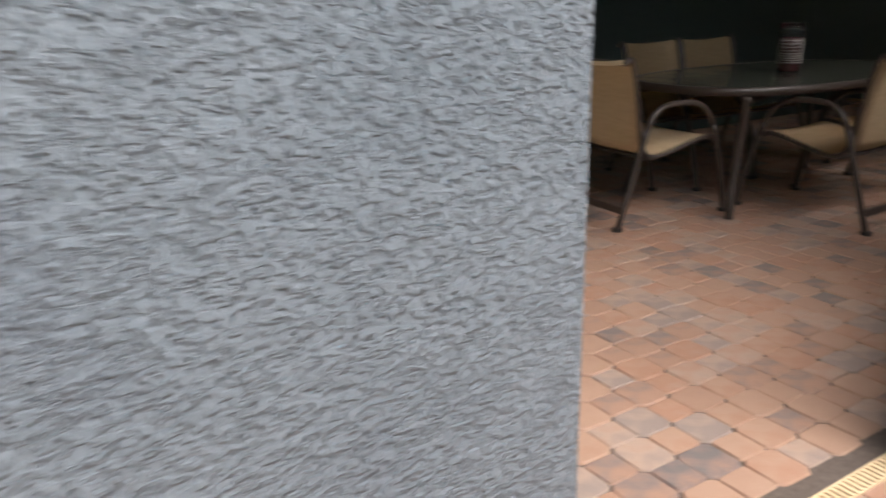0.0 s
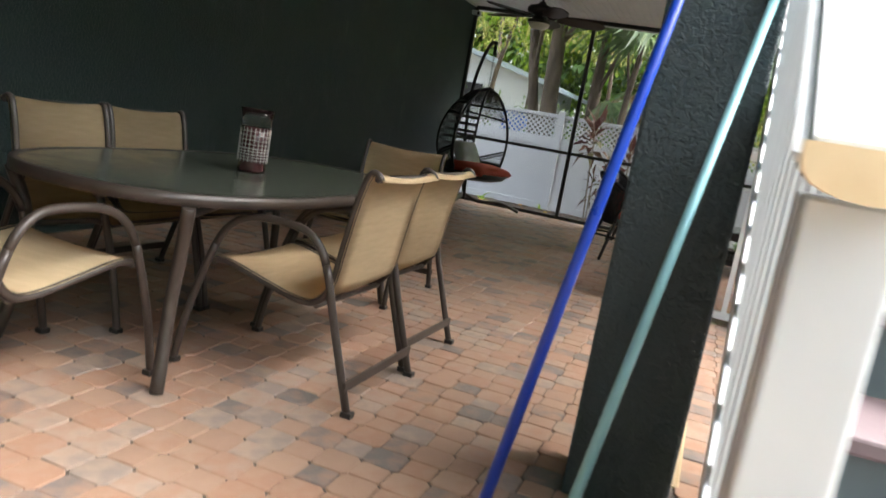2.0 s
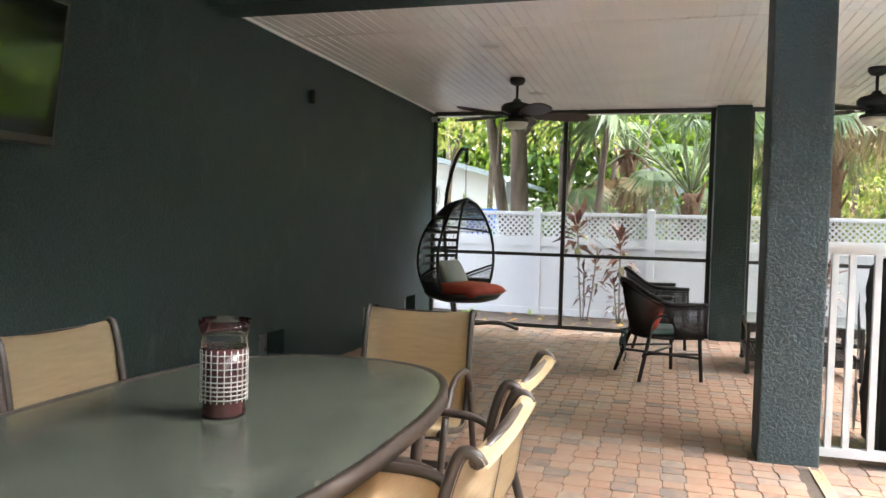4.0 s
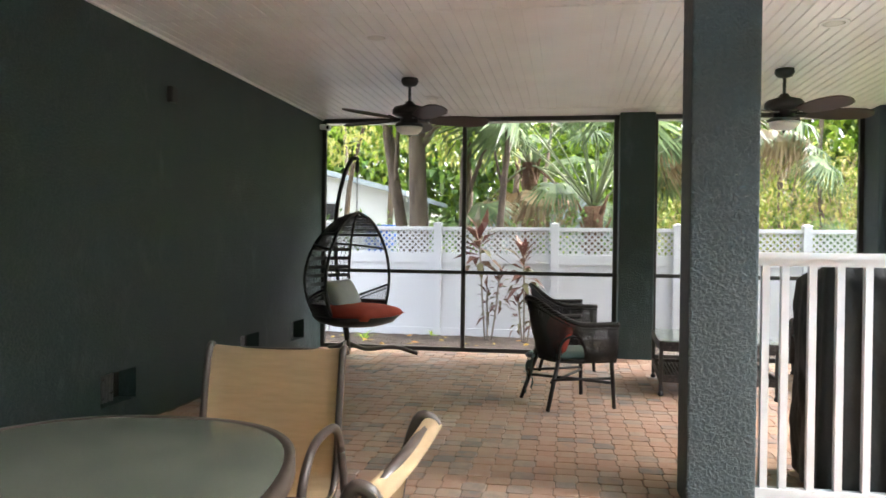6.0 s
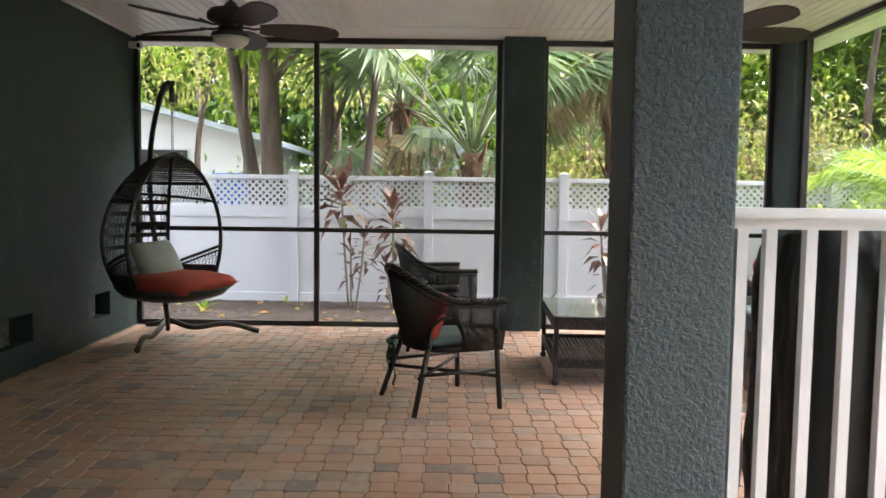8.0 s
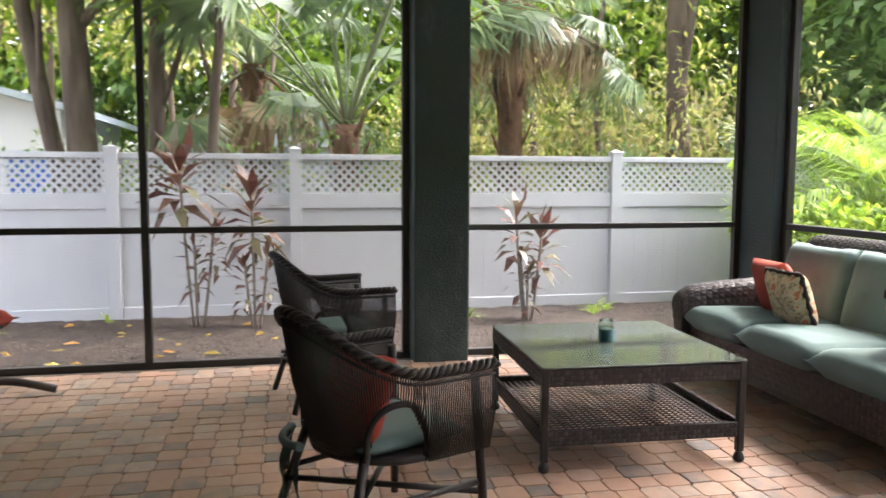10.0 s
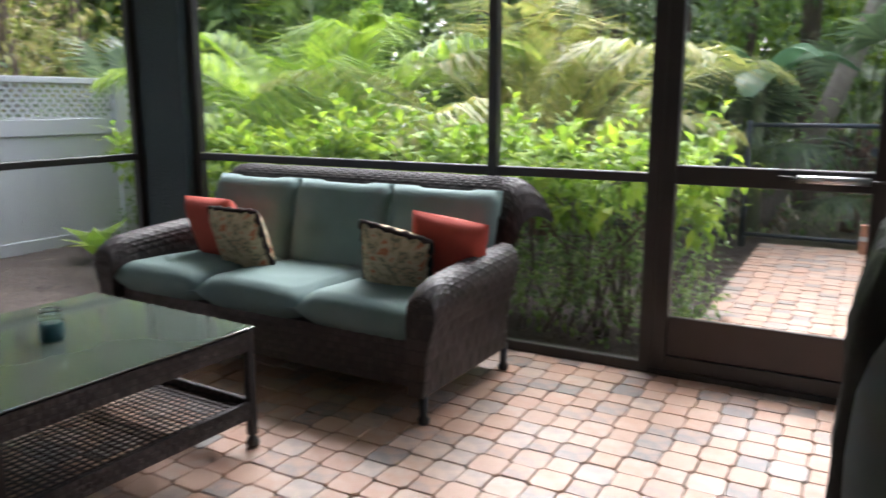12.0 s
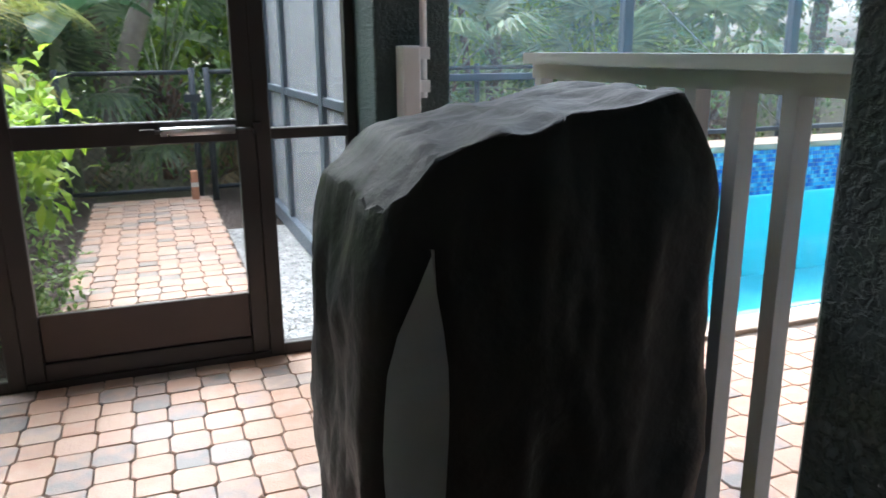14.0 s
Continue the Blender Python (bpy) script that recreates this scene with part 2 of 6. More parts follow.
def tube(bm, pts, r, seg=8, closed=False, flat=1.0):
    """A round bar along pts; r is one radius or one for each point; flat squashes it."""
    pts = [Vector(q) for q in pts]
    n = len(pts)
    rs = r if isinstance(r, (list, tuple)) else [r] * n
    rings, up = [], None
    for i, q in enumerate(pts):
        a = pts[(i - 1) % n] if (closed or i) else q
        b = pts[(i + 1) % n] if (closed or i < n - 1) else q
        d = (b - a)
        d = d.normalized() if d.length > 1e-9 else Vector((0, 0, 1))
        if up is None:
            up = Vector((0, 0, 1)) if abs(d.z) < 0.9 else Vector((1, 0, 0))
        side = d.cross(up)
        side = side.normalized() if side.length > 1e-6 else d.orthogonal().normalized()
        up = side.cross(d).normalized()
        rings.append([bm.verts.new(q + side * math.cos(2 * math.pi * k / seg) * rs[i] + up * math.sin(2 * math.pi * k / seg) * rs[i] * flat) for k in range(seg)])
    for i in range(n if closed else n - 1):
        a, b = rings[i], rings[(i + 1) % n]
        for k in range(seg):
            f = bm.faces.new((a[k], a[(k + 1) % seg], b[(k + 1) % seg], b[k]))
            f.smooth = True
    if not closed:
        bm.faces.new(rings[0][::-1])
        bm.faces.new(rings[-1])


def lathe(bm, prof, seg=24, centre=(0, 0), close=True):
    """A turned shape: prof is (radius, z) from the bottom up."""
    rings = [[bm.verts.new((centre[0] + r * math.cos(2 * math.pi * k / seg), centre[1] + r * math.sin(2 * math.pi * k / seg), z)) for k in range(seg)] for r, z in prof]
    for a, b in zip(rings, rings[1:]):
        for k in range(seg):
            f = bm.faces.new((a[k], a[(k + 1) % seg], b[(k + 1) % seg], b[k]))
            f.smooth = True
    if close:
        bm.faces.new(rings[0][::-1])
        bm.faces.new(rings[-1])


def part(name, bm, mat, parent=None, label="", kind="", smooth=False):
    """Links bm as one mesh under parent."""
    me = bpy.data.meshes.new(name)
    bmesh.ops.recalc_face_normals(bm, faces=bm.faces)
    bm.to_mesh(me)
    bm.free()
    me.materials.append(mat)
    if smooth:
        for f in me.polygons:
            f.use_smooth = True
    ob = new(name, me)
    ob.parent = parent
    return tagged(ob, label, kind=kind)


def raw(name, verts, faces, mat, parent=None, label="", kind="", smooth=False):
    me = bpy.data.meshes.new(name)
    me.from_pydata(verts, [], faces)
    me.materials.append(mat)
    if smooth:
        for f in me.polygons:
            f.use_smooth = True
    ob = new(name, me)
    ob.parent = parent
    return tagged(ob, label, kind=kind)


def thing(name, label, category, x=0, y=0, z=0, rz=0, group="", kind=""):
    ob = new(name)
    ob.matrix_basis = pose(x, y, z, 0, 0, rz)
    return tagged(ob, label, category, group, kind)


def boxes(name, mat, dims, parent=None, label="", kind="", r=0.0):
    bm = bmesh.new()
    for d in dims:
        if r:
            rbox(bm, *d, r=r)
        else:
            box(bm, *d)
    return part(name, bm, mat, parent, label, kind)


# ---- the large structure ----
CEIL = 2.75
WALL_Y = 5.137
EAST = 13.5
SIDE = -1.066

# ground, one sheet to the horizon
bm = bmesh.new()
for x0, x1, y0, y1 in ((-400, -1.53, -400, 400), (7.53, 400, -400, 400), (-1.53, 7.53, -400, -3.53), (-1.53, 7.53, -0.65, 400)):
    box(bm, x0, x1, y0, y1, -1.5, -0.2)
tagged(part("ground", bm, M["ground"], kind="structure"), "brown leaf-littered ground under the trees", "ground")
boxes("slab", M["sand"], [(-3, EAST + 0.1, 1.1, WALL_Y + 0.2, -0.25, -0.007), (8.4, EAST + 0.1, SIDE - 0.1, 1.1, -0.25, -0.012), (-3, 8.4, -0.62, 1.1, -0.25, -0.012),
                          (9.11, 10.09, -5.05, SIDE - 0.1, -0.25, -0.012)], kind="structure", label="sandy bed under the pavers")

# the long dark wall with its four vent openings
VENTS = [(4.97, 5.255), (9.09, 9.49), (11.19, 11.61), (12.48, 12.88)]
dims, x = [], -1.5
for a, b in VENTS:
    dims += [(x, a, WALL_Y, WALL_Y + 0.2, -0.2, 3.2), (a, b, WALL_Y, WALL_Y + 0.2, -0.2, 0.18), (a, b, WALL_Y, WALL_Y + 0.2, 0.39, 3.2)]
    x = b
dims.append((x, EAST + 0.08, WALL_Y, WALL_Y + 0.2, -0.2, 3.2))
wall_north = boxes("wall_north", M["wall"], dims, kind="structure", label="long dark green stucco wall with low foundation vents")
for i, (a, b) in enumerate(VENTS):
    v = thing("vent", "low foundation vent with a metal louvre in a dark stucco wall", "vent", (a + b) / 2, WALL_Y, 0.285, group="foundation vents")
    w = (b - a) / 2
    boxes("backing", M["bronze"] if i else M["cream"], [(-w, w, 0.13, 0.15, -0.105, 0.105)], v)
    for k in range(int(w * 2 / 0.035)):
        if i and k > 6:
            break
        boxes("slat", M["cream"] if i == 0 else M["metal"], [(-w + 0.01 + k * 0.035, -w + 0.016 + k * 0.035, 0.06, 0.10, -0.1, 0.1)], v)
boxes("wall_entry", M["entry"], [(-1.5, 2.218, 1.243, 1.57, -0.2, 3.2)], kind="structure", label="rough blue-grey stucco wall at the entry")


def pillar(name, x0, x1, y0, y1, z1, mat, label):
    bm = bmesh.new()
    rbox(bm, x0, x1, y0, y1, -0.05, z1, r=0.012, seg=2)
    return tagged(part(name, bm, mat, kind="structure"), label, "pillar")


pillar("pillar_1", 8.46, 8.76, 1.30, 1.62, CEIL, M["pillar"], "square grey-green stucco pillar between patio and pool deck")
pillar("pillar_2", 5.2, 5.52, 1.33, 1.65, 3.0, M["pillar"], "square grey-green stucco pillar beside the stairs")
# pillar_3 takes the darker wall stucco: its backlit shade is put into colour
pillar("pillar_3", 13.3, 13.62, 1.245, 1.63, CEIL, M["wall"], "square stucco pillar in the screen wall, backlit shade in its colour")
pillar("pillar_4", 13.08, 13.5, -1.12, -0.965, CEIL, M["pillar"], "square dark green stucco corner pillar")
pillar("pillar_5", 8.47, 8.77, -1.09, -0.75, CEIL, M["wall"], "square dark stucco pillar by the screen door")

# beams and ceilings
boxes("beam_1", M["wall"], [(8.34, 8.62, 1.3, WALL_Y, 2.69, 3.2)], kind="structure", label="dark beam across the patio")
boxes("beam_2", M["pillar"], [(8.34, 8.62, -1.4, 1.3, CEIL, 3.2), (2.2, 8.34, 1.3, 1.62, 2.9, 3.2), (2.2, 8.34, 1.62, WALL_Y, 3.05, 3.2)], kind="structure",
      label="beams and plain ceiling over the dining side")
# storey out of view, presumed from the stairs, added to shade the fence
boxes("unseen_upper_storey", M["wall"], [(-1.5, EAST + 0.1, 1.3, WALL_Y + 0.2, 3.2, 6.1), (8.34, EAST + 0.1, SIDE - 0.34, 1.3, 3.2, 6.1)], kind="structure", label="unseen upper storey, presumed from the stairs, added to shade the fence")
# slab beyond view where the stairs should end, added to darken the deck below
boxes("unseen_landing", M["riser"], [(7.5, 8.34, 0.12, 1.3, 2.62, 2.8)], kind="structure", label="unseen landing at the head of the stairs, added to shade the deck")
bm = bmesh.new()
y = SIDE - 0.3
while y < WALL_Y - 0.001:
    y1 = min(y + 0.078, WALL_Y)
    box(bm, 8.6, EAST + 0.1, y, y1, CEIL, CEIL + 0.02)
    box(bm, 8.6, EAST + 0.1, y1, min(y1 + 0.01, WALL_Y + 0.01), CEIL + 0.008, CEIL + 0.02)
    y = y1 + 0.01
box(bm, 8.6, 14.1, SIDE - 0.5, WALL_Y + 0.2, CEIL + 0.02, CEIL + 0.2)
for xs in (9.42, 12.98):
    box(bm, xs, xs + 0.03, SIDE - 0.3, WALL_Y, CEIL - 0.005, CEIL + 0.01)
box(bm, 8.64, EAST, WALL_Y - 0.02, WALL_Y, CEIL - 0.02, CEIL)
tagged(part("ceiling", bm, M["ceiling"], kind="structure"), "white beadboard patio ceiling", "ceiling")

# screen walls
east = thing("screen_wall_east", "black aluminium screen enclosure wall facing the white fence", "screen", kind="structure")


def bar(name, parent, d, mat=None):
    bm = bmesh.new()
    rbox(bm, *d, r=0.004, seg=1)
    return part(name, bm, mat or M["bronze"], parent)


bar("sill", east, (EAST - 0.025, EAST + 0.025, 1.63, WALL_Y, -0.01, 0.04))
bar("sill", east, (EAST - 0.025, EAST + 0.025, -0.965, 1.245, -0.01, 0.04))
for a, b in ((3.425, WALL_Y), (1.63, 3.375), (-0.965, 1.245)):
    bar("crossbar", east, (EAST - 0.025, EAST + 0.025, a, b, 0.905, 0.948))
    bar("head", east, (EAST - 0.025, EAST + 0.025, a, b, 2.70, 2.75))
for a in (3.375, WALL_Y - 0.045, 1.635, 1.2, -0.965):
    bar("mullion", east, (EAST - 0.027, EAST + 0.027, a, a + 0.05, 0.0, CEIL))
side = thing("screen_wall_south", "black aluminium screen enclosure wall facing the hedge", "screen", kind="structure")
for a, b in ((10.98, 13.06), (10.15, 10.93), (8.80, 9.15)):
    bar("sill", side, (a, b, SIDE - 0.025, SIDE + 0.025, -0.01, 0.05))
    bar("crossbar", side, (a, b, SIDE - 0.025, SIDE + 0.025, 0.915, 0.96))
    bar("head", side, (a, b, SIDE - 0.025, SIDE + 0.025, 2.70, 2.75))
bar("head", side, (9.15, 10.15, SIDE - 0.025, SIDE + 0.025, 2.70, 2.75))
for a, b in ((13.03, 13.08), (10.93, 10.98), (10.10, 10.16), (9.12, 9.18), (8.77, 8.81)):
    bar("mullion", side, (a, b, SIDE - 0.03, SIDE + 0.03, 0.0, CEIL))
door = thing("door_1", "dark bronze screen door with a solid kick plate", "door", kind="structure")
bar("threshold", side, (9.18, 10.10, SIDE - 0.03, SIDE + 0.03, -0.015, 0.026))
bar("stile", door, (10.03, 10.10, SIDE - 0.02, SIDE + 0.03, 0.03, 2.1))
bar("stile", door, (9.18, 9.25, SIDE - 0.02, SIDE + 0.03, 0.03, 2.1))
bar("door_rail", door, (9.25, 10.03, SIDE - 0.02, SIDE + 0.03, 0.915, 1.0))
bar("door_rail", door, (9.25, 10.03, SIDE - 0.02, SIDE + 0.03, 2.03, 2.1))
bar("door_rail", door, (9.25, 10.03, SIDE - 0.02, SIDE + 0.03, 0.03, 0.10))
bar("kick_plate", door, (9.25, 10.03, SIDE - 0.01, SIDE + 0.015, 0.10, 0.29), M["kick"])
bar("transom", side, (9.18, 10.10, SIDE - 0.03, SIDE + 0.03, 2.1, 2.16))

# ---- stairs ----
RISE, RUN, SX, SY = 0.1765, 0.272, 3.43, 1.31
stairs = thing("stairs", "painted wooden stairs with mauve treads and slate risers", "stairs", SX, SY, 0, kind="structure")
for i in range(15):
    bm = bmesh.new()
    rbox(bm, i * RUN, i * RUN + RUN + 0.035, -1.15, 0.0, (i + 1) * RISE - 0.035, (i + 1) * RISE, r=0.008)
    part("tread", bm, M["tread"], stairs)
    boxes("riser", M["riser"], [(i * RUN + 0.03, i * RUN + 0.045, -1.13, -0.03, i * RISE, (i + 1) * RISE - 0.036)], stairs)
bm = bmesh.new()
for i in range(15):
    box(bm, i * RUN + 0.05, i * RUN + RUN + 0.1, -1.13, -1.09, max(0, (i - 0.5) * RISE), (i + 1) * RISE - 0.037)
    box(bm, i * RUN + 0.05, i * RUN + RUN + 0.1, -0.09, -0.05, max(0, (i - 0.5) * RISE), (i + 1) * RISE - 0.037)
part("stringer", bm, M["bronze"], stairs)
rail = thing("stair_rail", "white painted stair railing with square balusters", "railing", SX, SY, 0)
boxes("newel", M["rail"], [(0.075, 0.145, -0.04, 0.03, RISE, 1.085)], rail, r=0.004)
boxes("newel_foot", M["rail"], [(0.075, 0.14, 0.005, 0.035, 0.0, RISE - 0.04)], rail)


def sloped(bm, x0, x1, y0, y1, z0, h, k):
    """A bar between x0 and x1 that climbs by k, its underside at z0 at x0."""
    a, b = z0, z0 + (x1 - x0) * k
    vs = [bm.verts.new(p) for p in ((x0, y0, a), (x1, y0, b), (x1, y1, b), (x0, y1, a), (x0, y0, a + h), (x1, y0, b + h), (x1, y1, b + h), (x0, y1, a + h))]
    for f in ((3, 2, 1, 0), (4, 5, 6, 7), (0, 1, 5, 4), (1, 2, 6, 5), (2, 3, 7, 6), (3, 0, 4, 7)):
        bm.faces.new([vs[i] for i in f])
    return vs


K = RISE / RUN
bm = bmesh.new()
vs = sloped(bm, 0.06, 3.2, -0.058, 0.046, 1.085, 0.035, K)
bmesh.ops.bevel(bm, geom=list({e for v in vs for e in v.link_edges}), offset=0.012, segments=3, affect="EDGES")
part("handrail", bm, M["rail"], rail, smooth=False)
bm = bmesh.new()
cap = [(-0.054, 1.122)] + [(-0.006 - 0.048 * math.cos(math.pi * i / 10), 1.108 - 0.024 * math.sin(math.pi * i / 10)) for i in range(11)] + [(0.042, 1.122)]
lo, hi = [bm.verts.new((0.044, y, z)) for y, z in cap], [bm.verts.new((0.066, y, z)) for y, z in cap]
bm.faces.new(lo)
bm.faces.new(hi[::-1])
for i in range(len(cap)):
    bm.faces.new((lo[i], hi[i], hi[(i + 1) % len(cap)], lo[(i + 1) % len(cap)]))
part("end_cap", bm, M["cream"], rail, "bare wood end of the handrail")
bm = bmesh.new()
sloped(bm, 0.145, 3.0, -0.038, 0.008, RISE * 1.02, 0.095, K)
part("bottom_rail", bm, M["rail"], rail)
for i in range(26):
    x = 0.23 + i * 0.108
    boxes("baluster", M["rail"], [(x, x + 0.034, -0.032, 0.002, RISE * 1.2 + (x - 0.15) * K + 0.02, 1.085 + (x - 0.06) * K + 0.01)], rail)

# ---- deck railing by the pool ----
deck_rail = thing("deck_railing", "white painted deck railing with square balusters beside a stucco pillar", "railing", 8.557, 0, 0)
RY0, RY1 = 0.127, 1.30
boxes("top_rail", M["rail"], [(-0.05, 0.05, RY0, RY1, 1.218, 1.246), (-0.02, 0.02, RY0, RY1, 1.18, 1.218)], deck_rail)
boxes("bottom_rail", M["rail"], [(-0.025, 0.025, RY0, RY1, 0.05, 0.10)], deck_rail)
for y in [1.247] + [1.158 - 0.1255 * k for k in range(9)]:
    boxes("baluster", M["rail"], [(-0.018, 0.018, y - 0.017, y + 0.017, 0.10, 1.185)], deck_rail)

# ---- dining set ----


def superellipse(a, b, e, n):
    out = []
    for k in range(n):
        t = 2 * math.pi * k / n
        c, s = math.cos(t), math.sin(t)
        out.append((a * math.copysign(abs(c) ** (2 / e), c), b * math.copysign(abs(s) ** (2 / e), s)))
    return out


def slab(bm, outline, z0, z1, inset=0.0):
    lo = [bm.verts.new((x, y, z0)) for x, y in outline]
    hi = [bm.verts.new((x, y, z1)) for x, y in outline]
    n = len(lo)
    for k in range(n):
        bm.faces.new((lo[k], lo[(k + 1) % n], hi[(k + 1) % n], hi[k])).smooth = True
    bm.faces.new(lo[::-1])
    bm.faces.new(hi)


def ring(bm, a, b, e, w, z0, z1, n=72):
    o, i = superellipse(a, b, e, n), superellipse(a - w, b - w, e, n)
    v = [[bm.verts.new((x, y, z)) for x, y in q] for q, z in ((o, z0), (o, z1), (i, z1), (i, z0))]
    for r0, r1 in zip(v, v[1:] + v[:1]):
        for k in range(n):
            bm.faces.new((r0[k], r0[(k + 1) % n], r1[(k + 1) % n], r1[k])).smooth = True


table = thing("dining_table", "oval glass-topped patio table with a brown metal frame", "table", 5.87, 3.41, 0)
bm = bmesh.new()
slab(bm, superellipse(1.04, 0.565, 2.7, 72), 0.693, 0.703)
part("tabletop", bm, M["glass_top"], table, "textured smoky glass top")
bm = bmesh.new()
ring(bm, 1.068, 0.585, 2.7, 0.028, 0.662, 0.7045)
part("rim", bm, M["frame"], table)
for sx in (-1, 1):
    for sy in (-1, 1):
        bm = bmesh.new()
        tube(bm, curve_points([(sx * 0.93, sy * 0.38, 0.0), (sx * 0.86, sy * 0.34, 0.3), (sx * 0.86, sy * 0.36, 0.5), (sx * 0.9, sy * 0.4, 0.66)]), 0.024, 8)
        part("leg", bm, M["frame"], table)
bm = bmesh.new()
for s in (-1, 1):
    tube(bm, [(s * 0.9, s * 0.4, 0.63), (-s * 0.2, s * 0.02, 0.63), (-s * 0.2, -s * 0.02, 0.63), (s * 0.9, -s * 0.4, 0.63)], 0.015)
tube(bm, [(-0.9, 0, 0.63), (0.9, 0, 0.63)], 0.015)
part("brace", bm, M["frame"], table)

SLING = [(0.022, 0.848), (0.038, 0.868), (0.066, 0.862), (0.095, 0.77), (0.125, 0.60), (0.15, 0.45), (0.20, 0.375), (0.28, 0.365), (0.42, 0.395), (0.56, 0.43), (0.63, 0.435), (0.655, 0.42)]


def sling_chair(x, y, rz, cloth):
    c = thing("dining_chair", "brown metal patio dining chair with a tan sling seat", "chair", x, y, 0, rz, group="chairs round the dining table")
    prof = curve_points([(0, a, b) for a, b in SLING], 4)
    bm = bmesh.new()
    cols = 6
    grid = [[bm.verts.new((-0.274 + 0.548 * k / cols, p.y - (0.012 if i < 22 else 0.0), p.z - 0.012 * math.sin(math.pi * k / cols) + (0.0 if i < 22 else 0.012))) for k in range(cols + 1)] for i, p in enumerate(prof)]
    for a, b in zip(grid, grid[1:]):
        for k in range(cols):
            bm.faces.new((a[k], a[k + 1], b[k + 1], b[k])).smooth = True
    g = bmesh.ops.solidify(bm, geom=list(bm.faces), thickness=0.006)
    part("sling", bm, cloth, c, "tan woven sling cloth", smooth=True)
    bm = bmesh.new()
    for s in (-1, 1):
        tube(bm, [(s * 0.262, p.y, p.z) for p in prof], 0.014, 8)
    tube(bm, [(-0.262, 0.64, 0.425), (0.262, 0.64, 0.425)], 0.012)
    tube(bm, [(-0.262, 0.036, 0.853), (0.262, 0.036, 0.853)], 0.013)
    tube(bm, [(-0.262, 0.2, 0.36), (0.262, 0.2, 0.36)], 0.011)
    part("seat_frame", bm, M["frame"], c)
    for s in (-1, 1):
        loop = curve_points([(s * 0.285, 0.0, 0.0), (s * 0.285, 0.10, 0.3), (s * 0.285, 0.17, 0.52), (s * 0.285, 0.24, 0.61), (s * 0.285, 0.34, 0.635), (s * 0.285, 0.50, 0.625),
                             (s * 0.285, 0.60, 0.56), (s * 0.285, 0.665, 0.42), (s * 0.285, 0.73, 0.2), (s * 0.285, 0.77, 0.0)], 4)
        for name, cut in (("leg", loop[:9]), ("armrest", loop[8:27]), ("leg", loop[26:])):
            bm = bmesh.new()
            tube(bm, cut, 0.0155, 8)
            part(name, bm, M["frame"], c)
        for q in (0.0, 0.765):
            boxes("foot", M["black"], [(s * 0.285 - 0.018, s * 0.285 + 0.018, q - 0.02, q + 0.02, 0.0, 0.02)], c)
    boxes("stretcher", M["frame"], [(-0.3, 0.3, 0.018, 0.03, 0.09, 0.125)], c)
    return c


M["sling"] = material("tan_sling_cloth", [(0.3, (0.60, 0.455, 0.27)), (0.7, (0.70, 0.55, 0.345))], rough=0.8, scale=60, stretch=(0.15, 1, 1), bump=0.4, bump_scale=300, bump_dist=0.001)
chair = sling_chair(5.52, 2.44, 0, M["sling"])
for cx, cy, rz in ((6.13, 2.48, -1), (5.60, 4.33, 180), (6.155, 4.32, 178), (4.32, 3.51, -94.5), (7.46, 3.29, 92)):
    copy_thing(chair, pose(cx, cy, 0, 0, 0, rz))

# ---- things of the dining side ----
lantern = thing("candle_holder", "maroon glass candle holder in a white woven net on a table", "candle holder", 5.88, 3.40, 0.706)
M["maroon"] = material("maroon_glaze", [(0.3, (0.030, 0.011, 0.012)), (0.7, (0.065, 0.022, 0.022))], rough=0.2, scale=20)
M["clear"] = bpy.data.materials.new("clear_glass")
M["clear"].use_nodes = True
_b = M["clear"].node_tree.nodes["Principled BSDF"]
_b.inputs["Transmission Weight"].default_value, _b.inputs["Roughness"].default_value, _b.inputs["IOR"].default_value = 1.0, 0.03, 1.3
_b.inputs["Base Color"].default_value = (0.92, 0.95, 0.95, 1)
M["net"] = material("pale_net", [(0.3, (0.33, 0.30, 0.28)), (0.7, (0.46, 0.43, 0.40))], rough=0.8, scale=20)
bm = bmesh.new()
lathe(bm, [(0.062, 0.0), (0.066, 0.012), (0.06, 0.03), (0.062, 0.05), (0.066, 0.13), (0.069, 0.205)], 28)
part("body", bm, M["maroon"], lantern)
bm = bmesh.new()
lathe(bm, [(0.069, 0.205), (0.067, 0.235), (0.078, 0.285), (0.075, 0.285), (0.064, 0.235), (0.066, 0.208)], 28, close=False)
part("glass_rim", bm, M["clear"], lantern, "clear fluted glass rim")
for k in range(22):
    a = 2 * math.pi * k / 22
    bm = bmesh.new()
    tube(bm, [(0.0685 * math.cos(a), 0.0685 * math.sin(a), z) for z in (0.045, 0.1, 0.15, 0.20)], 0.0018, 4)
    part("net_cord", bm, M["net"], lantern)
for z in (0.055, 0.068, 0.081, 0.094, 0.107, 0.125, 0.145, 0.165, 0.185):
    bm = bmesh.new()
    tube(bm, [(0.069 * math.cos(2 * math.pi * k / 28), 0.069 * math.sin(2 * math.pi * k / 28), z) for k in range(28)], 0.002 if z < 0.11 else 0.0013, 4, closed=True)
    part("net_cord", bm, M["net"], lantern)

tv = thing("television", "large black flat television on a tilting mount on the dark wall", "television", 6.30, WALL_Y, 0)
M["screen"] = material("black_screen", [(0.3, (0.004, 0.004, 0.005)), (0.7, (0.006, 0.006, 0.008))], rough=0.08, scale=1, rough_var=0.02)


def tilted(ob, rx, y, z):
    ob.matrix_basis = pose(0, y, z, rx, 0, 0)
    return ob


